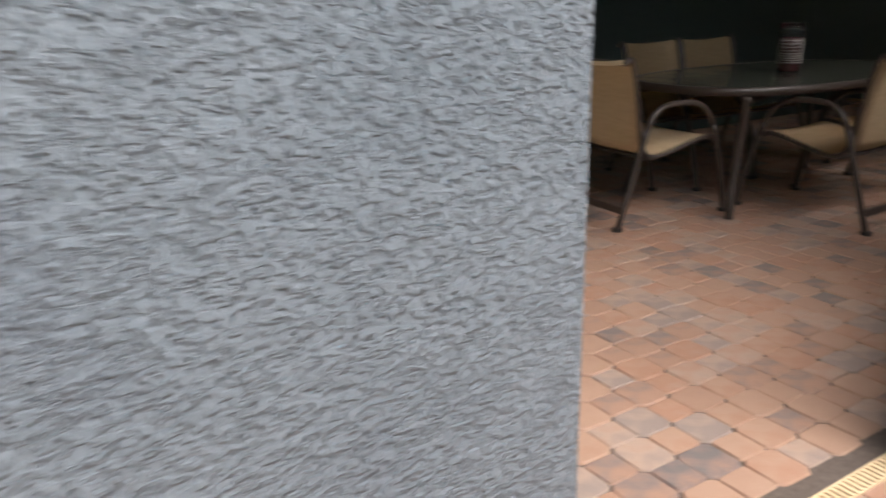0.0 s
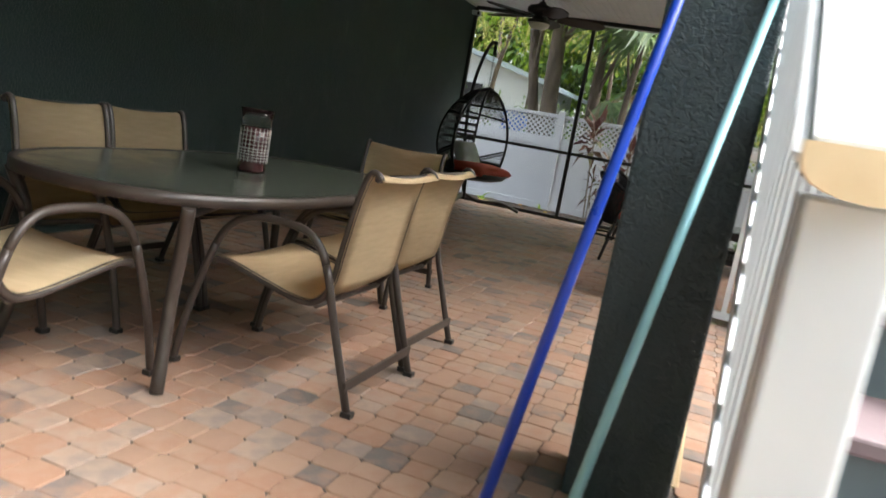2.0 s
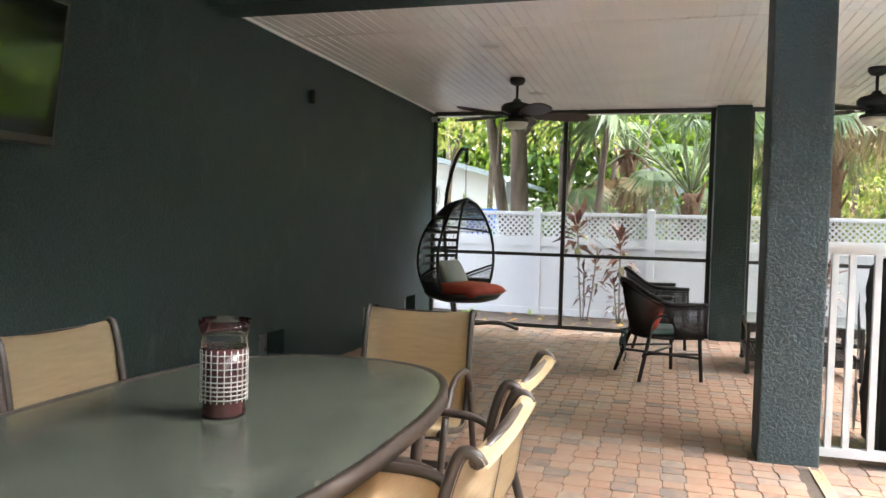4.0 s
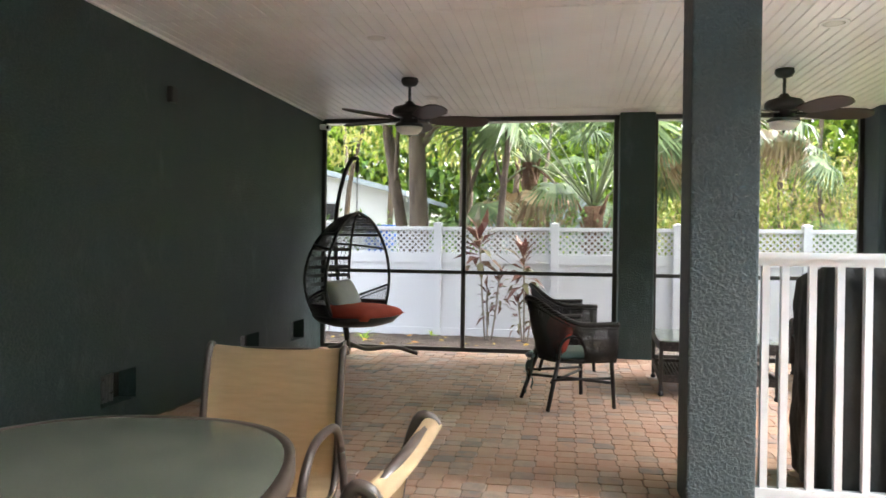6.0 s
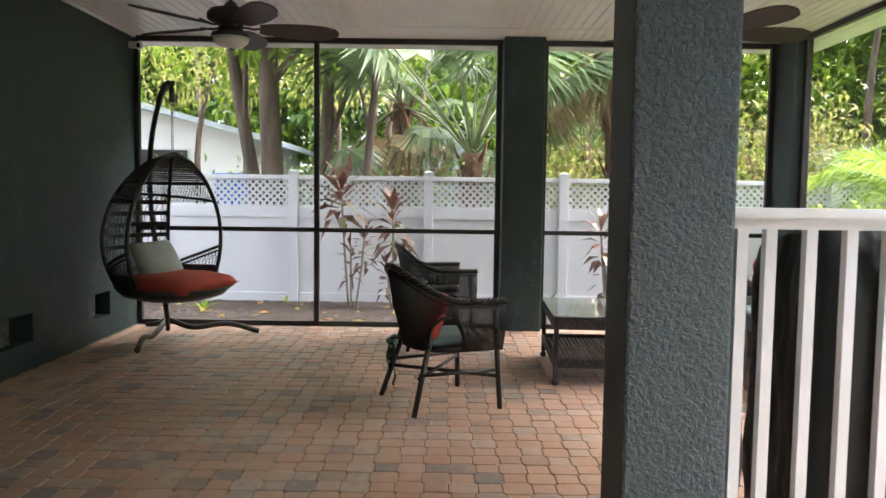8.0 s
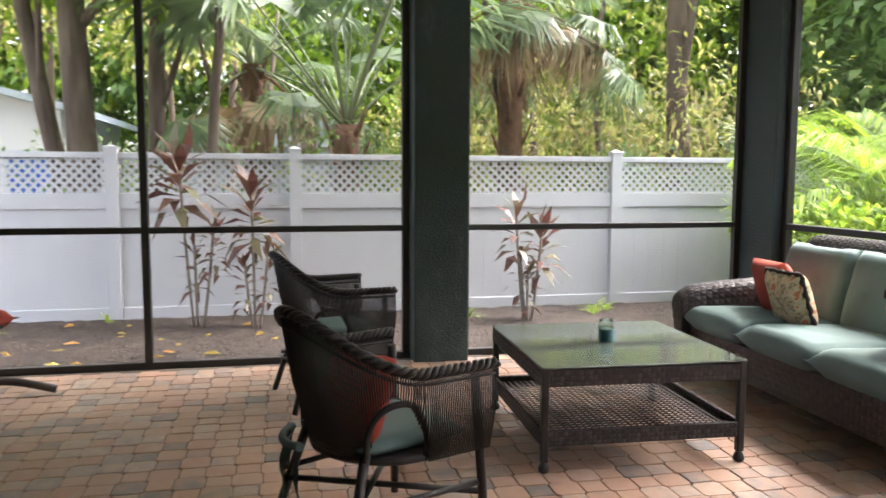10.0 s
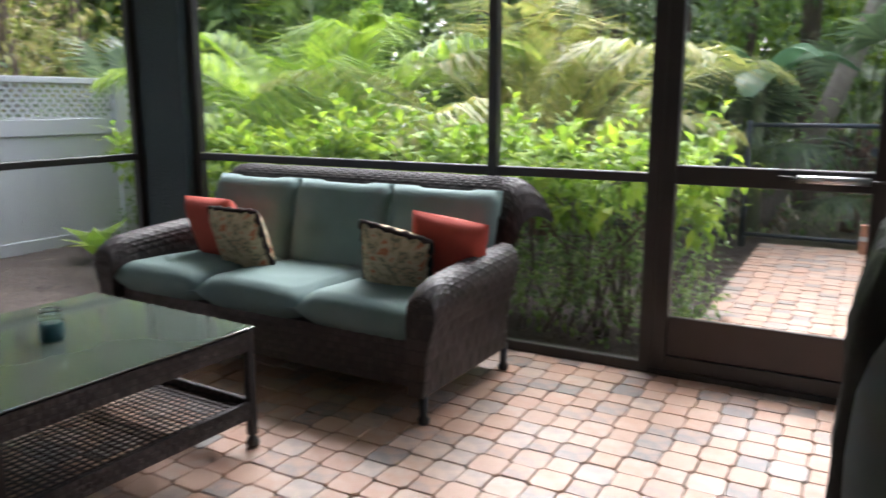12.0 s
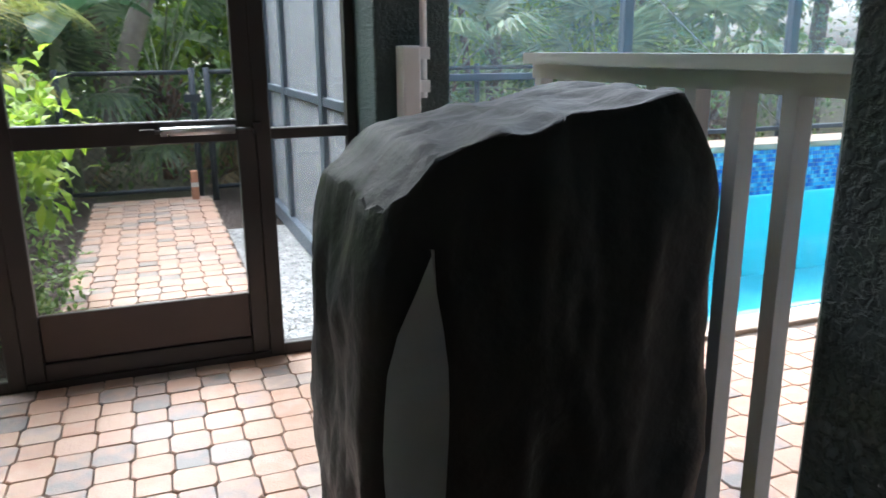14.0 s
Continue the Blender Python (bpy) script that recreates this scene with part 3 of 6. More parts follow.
tilted(boxes("body", M["black"], [(-0.60, 0.60, -0.03, 0.03, -0.35, 0.35)], tv, r=0.012), 8, -0.15, 1.955)
tilted(boxes("screen", M["screen"], [(-0.575, 0.575, -0.0345, -0.031, -0.30, 0.325)], tv), 8, -0.15, 1.955)
tilted(boxes("badge", M["rail"], [(-0.025, 0.025, -0.034, -0.031, -0.332, -0.322)], tv), 8, -0.15, 1.955)
boxes("mount", M["black"], [(-0.2, 0.2, -0.11, 0, 1.85, 2.15)], tv)
socket = thing("wall_socket", "small black weatherproof socket box on the dark wall", "socket", 9.9, WALL_Y, 2.35)
boxes("box", M["black"], [(-0.04, 0.04, -0.05, 0, -0.06, 0.06)], socket, r=0.008)

M["blue"] = material("blue_pole_paint", [(0.3, (0.008, 0.04, 0.36)), (0.7, (0.012, 0.06, 0.45))], rough=0.3, scale=8)
M["aqua"] = material("pale_aqua_pole_paint", [(0.3, (0.22, 0.45, 0.50)), (0.7, (0.28, 0.52, 0.56))], rough=0.35, scale=8)
M["grip"] = material("white_rubber_grip", [(0.3, (0.6, 0.6, 0.56)), (0.7, (0.7, 0.7, 0.66))], rough=0.7, scale=20)


def pole(label, a, b, mat, r, foot):
    p = thing("pool_pole", label, "pool pole", *a)
    d = Vector(b) - Vector(a)
    u = d.normalized()
    bm = bmesh.new()
    tube(bm, [u * foot, d], r, 12)
    part("pole", bm, mat, p)
    if foot:
        bm = bmesh.new()
        tube(bm, [u * 0.0, u * 0.01, u * (foot - 0.05)], [r * 1.2, r * 1.35, r * 1.15], 12)
        part("grip", bm, M["grip"], p)
        bm = bmesh.new()
        tube(bm, [u * (foot - 0.06), u * (foot + 0.02)], r * 1.05, 12)
        part("collar", bm, M["metal"], p)


pole("blue telescopic pool pole with a white grip leaning on a pillar", (4.45, 1.77, 0.022), (5.06, 1.475, 2.3), M["blue"], 0.0145, 0.13)
pole("pale aqua pool pole leaning on a pillar", (4.29, 1.583, 0.022), (5.45, 1.30, 2.03), M["aqua"], 0.0135, 0.0)
drain = thing("channel_drain", "cream slotted channel drain set in the pavers", "drain", 0, 1.325, 0.0, kind="structure")
for a, b in ((2.3, 5.2), (5.52, 8.46)):
    bm = bmesh.new()
    box(bm, a, b, -0.03, -0.024, -0.02, 0.002)
    box(bm, a, b, 0.024, 0.03, -0.02, 0.002)
    x = a
    while x < b:
        box(bm, x, x + 0.012, -0.024, 0.024, -0.02, 0.001)
        x += 0.02
    part("grate", bm, M["cream"], drain)

# ---- fans, lights, camera on the ceiling ----
M["blade"] = material("dark_walnut_blade", [(0.3, (0.03, 0.018, 0.013)), (0.7, (0.055, 0.034, 0.025))], rough=0.5, scale=10, stretch=(0.2, 1, 1))
M["bowl"] = material("frosted_light_bowl", [(0.3, (0.62, 0.6, 0.55)), (0.7, (0.72, 0.7, 0.65))], rough=0.35, scale=4)


def fan(x, y, rz):
    f = thing("ceiling_fan", "dark bronze ceiling fan with leaf-shaped blades and a bowl light", "ceiling fan", x, y, CEIL, rz, group="ceiling fans")
    for name, prof, mat in (("canopy", [(0.075, 0.0), (0.078, -0.03), (0.06, -0.06), (0.02, -0.075)], "black"), ("downrod", [(0.013, -0.07), (0.013, -0.22)], "black"),
                            ("motor", [(0.03, -0.205), (0.05, -0.235), (0.135, -0.26), (0.155, -0.285), (0.155, -0.32), (0.13, -0.335), (0.08, -0.35), (0.085, -0.40), (0.06, -0.41)], "black"),
                            ("fitter", [(0.06, -0.405), (0.125, -0.412), (0.13, -0.435), (0.12, -0.44)], "black"),
                            ("light_bowl", [(0.12, -0.44), (0.112, -0.47), (0.08, -0.497), (0.02, -0.507), (0.002, -0.508)], "bowl"), ("finial", [(0.012, -0.506), (0.016, -0.516), (0.004, -0.528)], "black")):
        bm = bmesh.new()
        lathe(bm, prof, 28)
        part(name, bm, M[mat], f)
    for k in range(5):
        c, s = math.cos(2 * math.pi * k / 5), math.sin(2 * math.pi * k / 5)
        bm = bmesh.new()
        tube(bm, [(c * 0.08, s * 0.08, -0.365), (c * 0.15, s * 0.15, -0.375), (c * 0.24, s * 0.24, -0.358)], 0.012, 6, flat=0.6)
        part("bracket", bm, M["black"], f)
        bm = bmesh.new()
        prof = [(0.19, 0.05), (0.26, 0.068), (0.38, 0.085), (0.5, 0.092), (0.62, 0.085), (0.70, 0.055), (0.725, 0.015)]
        lo, hi = [], []
        pts = [(r, w) for r, w in prof] + [(r, -w) for r, w in prof[::-1]]
        for r, w in pts:
            z = -0.37 - w * 0.32
            for lst, dz in ((lo, -0.005), (hi, 0.005)):
                lst.append(bm.verts.new((c * r - s * w, s * r + c * w, z + dz)))
        bm.faces.new(lo[::-1])
        bm.faces.new(hi)
        for i in range(len(lo)):
            j = (i + 1) % len(lo)
            bm.faces.new((lo[i], lo[j], hi[j], hi[i]))
        part("blade", bm, M["blade"], f)


fan(11.366, 3.621, 70)
fan(11.337, 0.434, -84)
for x, y in ((9.98, 3.58), (12.27, 3.58), (9.99, 0.49), (12.27, 0.49)):
    d = thing("downlight", "round white recessed downlight in a beadboard ceiling", "light", x, y, CEIL, group="recessed downlights")
    bm = bmesh.new()
    lathe(bm, [(0.095, 0.0), (0.098, -0.006), (0.088, -0.010), (0.072, -0.006), (0.07, -0.001)], 32)
    part("trim_ring", bm, M["ceiling"], d)
    bm = bmesh.new()
    lathe(bm, [(0.069, -0.0075), (0.05, -0.0085), (0.001, -0.009)], 24)
    part("lens", bm, M["bowl"], d)
cam_box = thing("security_camera", "small white security camera under the ceiling corner", "camera", 13.38, 5.03, 2.64)
boxes("mount", M["rail"], [(-0.03, 0.03, 0.03, 0.107, -0.03, 0.03)], cam_box, r=0.01)
bm = bmesh.new()
tube(bm, [(-0.10, -0.02, -0.02), (-0.09, -0.02, -0.02), (0.05, 0.03, 0.0)], [0.03, 0.038, 0.036], 14)
part("housing", bm, M["rail"], cam_box)
bm = bmesh.new()
tube(bm, [(-0.104, -0.022, -0.02), (-0.099, -0.02, -0.02)], 0.022, 12)
part("lens", bm, M["screen"], cam_box)

# ---- lounge set ----


def weave_panel(bm, o, u, v, nu, nv, thick=0.004, cell=0.92):
    """Overlapping flat strands over the patch from o along u and v: a basket weave of raised cells."""
    o, u, v = Vector(o), Vector(u), Vector(v)
    n = u.cross(v).normalized()
    for i in range(nu):
        for j in range(nv):
            flip = (i + j) % 2
            wu, wv = (cell, 0.72) if flip else (0.72, cell)
            c = o + u * ((i + 0.5) / nu) + v * ((j + 0.5) / nv)
            du, dv = u / nu * 0.5 * wu, v / nv * 0.5 * wv
            bend = du if flip else dv
            h = thick
            a = [c - du - dv, c + du - dv, c + du + dv, c - du + dv]
            top = [q + n * (h * 0.45) for q in a]
            mid = [c - (du if not flip else dv) + n * h, c + (du if not flip else dv) + n * h]
            vs = [bm.verts.new(q) for q in top]
            m0, m1 = bm.verts.new(mid[0]), bm.verts.new(mid[1])
            if flip:
                bm.faces.new((vs[0], m0, m1, vs[3]))
                bm.faces.new((vs[0], vs[1], m0))
                bm.faces.new((m0, vs[1], vs[2], m1))
                bm.faces.new((m1, vs[2], vs[3]))
            else:
                bm.faces.new((vs[0], vs[1], m1, m0))
                bm.faces.new((m0, m1, vs[2], vs[3]))
                bm.faces.new((vs[1], vs[2], m1))
                bm.faces.new((vs[3], vs[0], m0))


def woven_box(name, parent, x0, x1, y0, y1, z0, z1, cell=0.03, sides="xXyYZ"):
    """A block with woven strands on the named sides."""
    boxes(name, M["wicker"], [(x0, x1, y0, y1, z0, z1)], parent)
    bm = bmesh.new()
    nx, ny, nz = max(1, round((x1 - x0) / cell)), max(1, round((y1 - y0) / cell)), max(1, round((z1 - z0) / cell))
    if "x" in sides:
        weave_panel(bm, (x0, y1, z0), (0, y0 - y1, 0), (0, 0, z1 - z0), ny, nz)
    if "X" in sides:
        weave_panel(bm, (x1, y0, z0), (0, y1 - y0, 0), (0, 0, z1 - z0), ny, nz)
    if "y" in sides:
        weave_panel(bm, (x0, y0, z0), (x1 - x0, 0, 0), (0, 0, z1 - z0), nx, nz)
    if "Y" in sides:
        weave_panel(bm, (x1, y1, z0), (x0 - x1, 0, 0), (0, 0, z1 - z0), nx, nz)
    if "Z" in sides:
        weave_panel(bm, (x0, y0, z1), (x1 - x0, 0, 0), (0, y1 - y0, 0), nx, ny)
    me = bpy.data.meshes.new("weave")
    bm.to_mesh(me)
    bm.free()
    me.materials.append(M["resin"])
    ob = new("weave", me)
    ob.parent = parent
    return tagged(ob, kind="stuff")


M["mirror_glass"] = material("green_tinted_glass", [(0.3, (0.10, 0.125, 0.105)), (0.7, (0.12, 0.145, 0.12))], rough=0.06, scale=3, rough_var=0.02, spec=1.0)
ct = thing("coffee_table", "square brown woven coffee table with a glass top and lower shelf", "table", 11.69, 0.925, 0, -2.5)
HX, HY = 0.478, 0.478
boxes("glass", M["mirror_glass"], [(-HX, HX, -HY, HY, 0.465, 0.472)], ct, "pale green glass top", r=0.002)
for sx in (-1, 1):
    for sy in (-1, 1):
        boxes("leg", M["wicker"], [(sx * (HX - 0.018) - 0.016, sx * (HX - 0.018) + 0.016, sy * (HY - 0.018) - 0.016, sy * (HY - 0.018) + 0.016, 0.05, 0.465)], ct, r=0.004)
        bm = bmesh.new()
        lathe(bm, [(0.012, 0.0), (0.024, 0.008), (0.026, 0.022), (0.02, 0.036), (0.012, 0.05)], 12, (sx * (HX - 0.018), sy * (HY - 0.018)))
        part("foot", bm, M["black"], ct)
for z0, z1 in ((0.383, 0.457), (0.12, 0.185)):
    for s in (-1, 1):
        woven_box("apron", ct, -HX + 0.034, HX - 0.034, s * (HY - 0.014) - 0.008, s * (HY - 0.014) + 0.008, z0, z1, 0.022, "yYZ")
        woven_box("apron", ct, s * (HX - 0.014) - 0.008, s * (HX - 0.014) + 0.008, -HY + 0.034, HY - 0.034, z0, z1, 0.022, "xXZ")
boxes("top_tray", M["wicker"], [(-HX + 0.02, HX - 0.02, -HY + 0.02, HY - 0.02, 0.457, 0.464)], ct)
bm = bmesh.new()
n = 30
for i in range(n):
    t = -HX + 0.03 + (2 * HX - 0.06) * i / (n - 1)
    box(bm, t - 0.004, t + 0.004, -HY + 0.025, HY - 0.025, 0.150, 0.154)
    t = -HY + 0.03 + (2 * HY - 0.06) * i / (n - 1)
    box(bm, -HX + 0.025, HX - 0.025, t - 0.004, t + 0.004, 0.1545, 0.1585)
part("shelf_mesh", bm, M["resin"], ct, kind="stuff")
jar = thing("candle_jar", "clear glass jar with a dark teal candle on the coffee table", "candle", 11.685, 0.933, 0.4725)
M["wax"] = material("teal_wax", [(0.3, (0.015, 0.09, 0.10)), (0.7, (0.025, 0.12, 0.13))], rough=0.3, scale=10)
bm = bmesh.new()
lathe(bm, [(0.034, 0.0), (0.036, 0.01), (0.036, 0.06), (0.03, 0.062)], 24)
part("candle", bm, M["wax"], jar)
bm = bmesh.new()
lathe(bm, [(0.037, 0.0), (0.039, 0.01), (0.039, 0.085), (0.033, 0.095), (0.034, 0.11), (0.032, 0.11), (0.031, 0.095), (0.0365, 0.085), (0.0365, 0.063)], 24, close=False)
part("glass", bm, M["clear"], jar)


def cushion(name, parent, sx, sy, sz, mat, m, label="", puff=0.35, tuft=False, seed=0, n=14):
    """A stuffed cushion of that size round its middle, placed by m: domed faces, soft edges, slight sags."""
    bm = bmesh.new()
    sides = []
    for top in (1, -1):
        g = []
        for i in range(n + 1):
            row = []
            for j in range(n + 1):
                a, b = 2 * i / n - 1, 2 * j / n - 1
                edge = (1 - abs(a) ** 3.5) * (1 - abs(b) ** 3.5)
                h = (1 - puff) * min(1, edge * 4) ** 0.5 + puff * edge ** 0.6
                w = 1 - 0.04 * (abs(a * b) < 0.5) * (abs(a) > 0.9 or abs(b) > 0.9)
                z = top * sz / 2 * h
                z += 0.05 * sz * noise.noise(Vector((a * 2 + seed * 7, b * 2, top)))* edge
                if tuft:
                    for tx in (-0.33, 0.33):
                        d2 = ((a - tx) * sx) ** 2 + (b * sy) ** 2
                        z -= top * 0.16 * sz * math.exp(-d2 / 0.006)
                row.append(bm.verts.new((a * sx / 2 * w, b * sy / 2 * w, z)))
            g.append(row)
        sides.append(g)
    for g in sides:
        for i in range(n):
            for j in range(n):
                f = bm.faces.new((g[i][j], g[i + 1][j], g[i + 1][j + 1], g[i][j + 1]))
                f.smooth = True
    bmesh.ops.remove_doubles(bm, verts=bm.verts, dist=0.0006)
    ob = part(name, bm, mat, parent, label, smooth=True)
    ob.matrix_basis = m
    return ob


SOFA_X, SOFA_Y = 11.70, -0.445
sofa = thing("sofa", "brown woven three-seat outdoor sofa with sage cushions before a hedge", "sofa", SOFA_X, SOFA_Y, 0, -1)
woven_box("base", sofa, -0.94, 0.94, -0.36, 0.40, 0.13, 0.33, 0.035, "yY")
# the back: a panel that leans and rolls over at its top, with rounded ends
bm = bmesh.new()
prof = [(-0.33, 0.14), (-0.37, 0.40), (-0.42, 0.70), (-0.47, 0.86), (-0.53, 0.91), (-0.58, 0.90), (-0.61, 0.86)]
cols = 60


def back_x(t, k):
    """Half width of the back at column t and profile row k."""
    return t * (0.95 + 0.17 * (k / 6) ** 1.5)


def back_z(t, z):
    e = max(0.0, abs(t) - 0.84) / 0.16
    return 0.14 + (z - 0.14) * (1 - 0.22 * e ** 2.5)


rows = curve_points([(0, y, z) for y, z in prof], 6)
grid = [[Vector((back_x(2 * c / cols - 1, 6 * r / len(rows)), p.y + 0.09 * max(0, abs(2 * c / cols - 1) - 0.82) / 0.18, back_z(2 * c / cols - 1, p.z))) for c in range(cols + 1)] for r, p in enumerate(rows)]
vs = [[bm.verts.new(q) for q in row] for row in grid]
for a, b in zip(vs, vs[1:]):
    for c in range(cols):
        bm.faces.new((a[c], a[c + 1], b[c + 1], b[c]))
bmesh.ops.solidify(bm, geom=list(bm.faces), thickness=-0.03)
part("backrest", bm, M["wicker"], sofa)


def strands(grid, name, parent, lift=0.004, flip=1):
    """Woven strands laid over a grid of points, one raised cell for each square."""
    verts, faces = [], []
    for r in range(len(grid) - 1):
        for c in range(len(grid[0]) - 1):
            p = [grid[r][c], grid[r][c + 1], grid[r + 1][c + 1], grid[r + 1][c]]
            n = (p[1] - p[0]).cross(p[3] - p[0]).normalized() * flip
            m = (p[0] + p[1] + p[2] + p[3]) / 4
            k = 0.96 if (r + c) % 2 else 0.80
            base = len(verts)
            verts += [m + (q - m) * k + n * lift * 0.4 for q in p] + [m + n * lift * (1.6 if (r + c) % 2 else 0.9)]
            faces += [(base, base + 1, base + 4), (base + 1, base + 2, base + 4), (base + 2, base + 3, base + 4), (base + 3, base, base + 4)]
    return raw(name, [tuple(v) for v in verts], faces, M["resin"], parent, kind="stuff")


strands(grid, "weave", sofa, flip=-1)
strands([row[::-1] for row in [[q + Vector((0, -0.034, 0)) for q in row] for row in grid]], "weave", sofa, flip=-1)
for s in (-1, 1):
    # a rolled arm: an upside-down U, swept from back to front and sloping down
    sec = [(-0.06, 0.12), (-0.065, 0.35), (-0.065, 0.50), (-0.05, 0.575), (0.0, 0.602), (0.05, 0.575), (0.065, 0.50), (0.03, 0.35), (0.01, 0.12)]
    secp = curve_points([(a, 0, b) for a, b in sec], 3)
    g = []
    for k in range(19):
        t = k / 18
        y = -0.30 + 0.76 * t
        hz = 1.06 - 0.10 * t + 0.02 * math.sin(3 * t)
        if t > 0.85:
            hz -= 0.10 * ((t - 0.85) / 0.15) ** 2
        g.append([Vector((s * 0.965 + q.x * s * (1 + 0.1 * (1 - t)), y, 0.12 + (q.z - 0.12) * hz)) for q in secp])
    bm = bmesh.new()
    vs = [[bm.verts.new(q) for q in row] for row in g]
    for a, b in zip(vs, vs[1:]):
        for c in range(len(secp) - 1):
            bm.faces.new((a[c], a[c + 1], b[c + 1], b[c])).smooth = True
    bm.faces.new(vs[0][::-1])
    bm.faces.new(vs[-1])
    part("armrest", bm, M["wicker"], sofa)
    strands(g, "weave", sofa, flip=s)
    fr = [[Vector((g[-1][c].x * (1 - u) + g[-1][len(secp) - 1 - c].x * u, g[-1][0].y + 0.003, g[-1][c].z)) for u in (0, 0.25, 0.5, 0.75, 1)] for c in range(0, len(secp) // 2)]
    strands(fr, "weave", sofa, flip=-s)
    for y in (-0.32, 0.42):
        bm = bmesh.new()
        lathe(bm, [(0.022, 0.0), (0.026, 0.02), (0.016, 0.035), (0.02, 0.13)], 12, (s * 0.955, y))
        part("leg", bm, M["wicker"], sofa)
for k in range(3):
    x = -0.615 + k * 0.615
    cushion("seat_cushion", sofa, 0.62, 0.74, 0.165, M["teal"], pose(x, 0.08, 0.385, 2, 0, 0), puff=0.3, seed=k)
    cushion("back_cushion", sofa, 0.615, 0.50, 0.18, M["teal"], pose(x, -0.295, 0.625, 104, 0, 0), puff=0.45, tuft=True, seed=k + 5)


def place(x, y, z, rx, ry, rz):
    return pose(SOFA_X, SOFA_Y, 0, 0, 0, -1) @ pose(x, y, z, rx, ry, rz)


M["floral"] = material("floral_cloth", [(0.0, (0.30, 0.10, 0.05)), (0.36, (0.42, 0.16, 0.07)), (0.42, (0.5, 0.42, 0.28)), (0.55, (0.42, 0.34, 0.2)), (0.60, (0.13, 0.15, 0.10)), (0.68, (0.48, 0.36, 0.22)), (1.0, (0.5, 0.2, 0.1))],
                       rough=0.9, scale=22, detail=2.5, big=0.0, bump=0.2, bump_scale=400, bump_dist=0.001)
M["fringe"] = material("dark_brown_fringe", [(0.3, (0.02, 0.012, 0.01)), (0.7, (0.04, 0.025, 0.02))], rough=0.95, scale=50)


def pillow(label, mat, m, size, fringe=False):
    p = new("throw_pillow")
    p.matrix_basis = m
    tagged(p, label, "pillow")
    cushion("body", p, size, size, 0.15, mat, pose(0, 0, 0), puff=0.8, seed=size * 31)
    if fringe:
        h = size / 2
        corners = [(-h, -h, 0), (h, -h, 0), (h, h, 0), (-h, h, 0)]
        pts = []
        for a, b in zip(corners, corners[1:] + corners[:1]):
            for k in range(14):
                t = k / 14
                q = Vector(a).lerp(Vector(b), t)
                pts.append(q * (1.0 - 0.03 * math.sin(math.pi * t)) + Vector((0, 0, 0.006 * math.sin(k * 2.3))))
        bm = bmesh.new()
        tube(bm, pts, [0.013 + 0.004 * math.sin(i * 1.9) for i in range(len(pts))], 7, closed=True)
        part("fringe", bm, M["fringe"], p, "dark brown fringe")


pillow("brick-red square throw pillow on the sage sofa", M["red"], place(0.64, -0.03, 0.60, 72, 1, -6), 0.38)
pillow("floral throw pillow with a brown fringe on the sofa", M["floral"], place(0.36, 0.07, 0.585, 72, 1, -3), 0.34, True)
pillow("brick-red square throw pillow against the sofa arm", M["red"], place(-0.82, -0.02, 0.615, 74, -8, 10), 0.36)
pillow("floral throw pillow with a brown fringe leaning on a red pillow", M["floral"], place(-0.605, 0.08, 0.575, 64, -12, 10), 0.34, True)


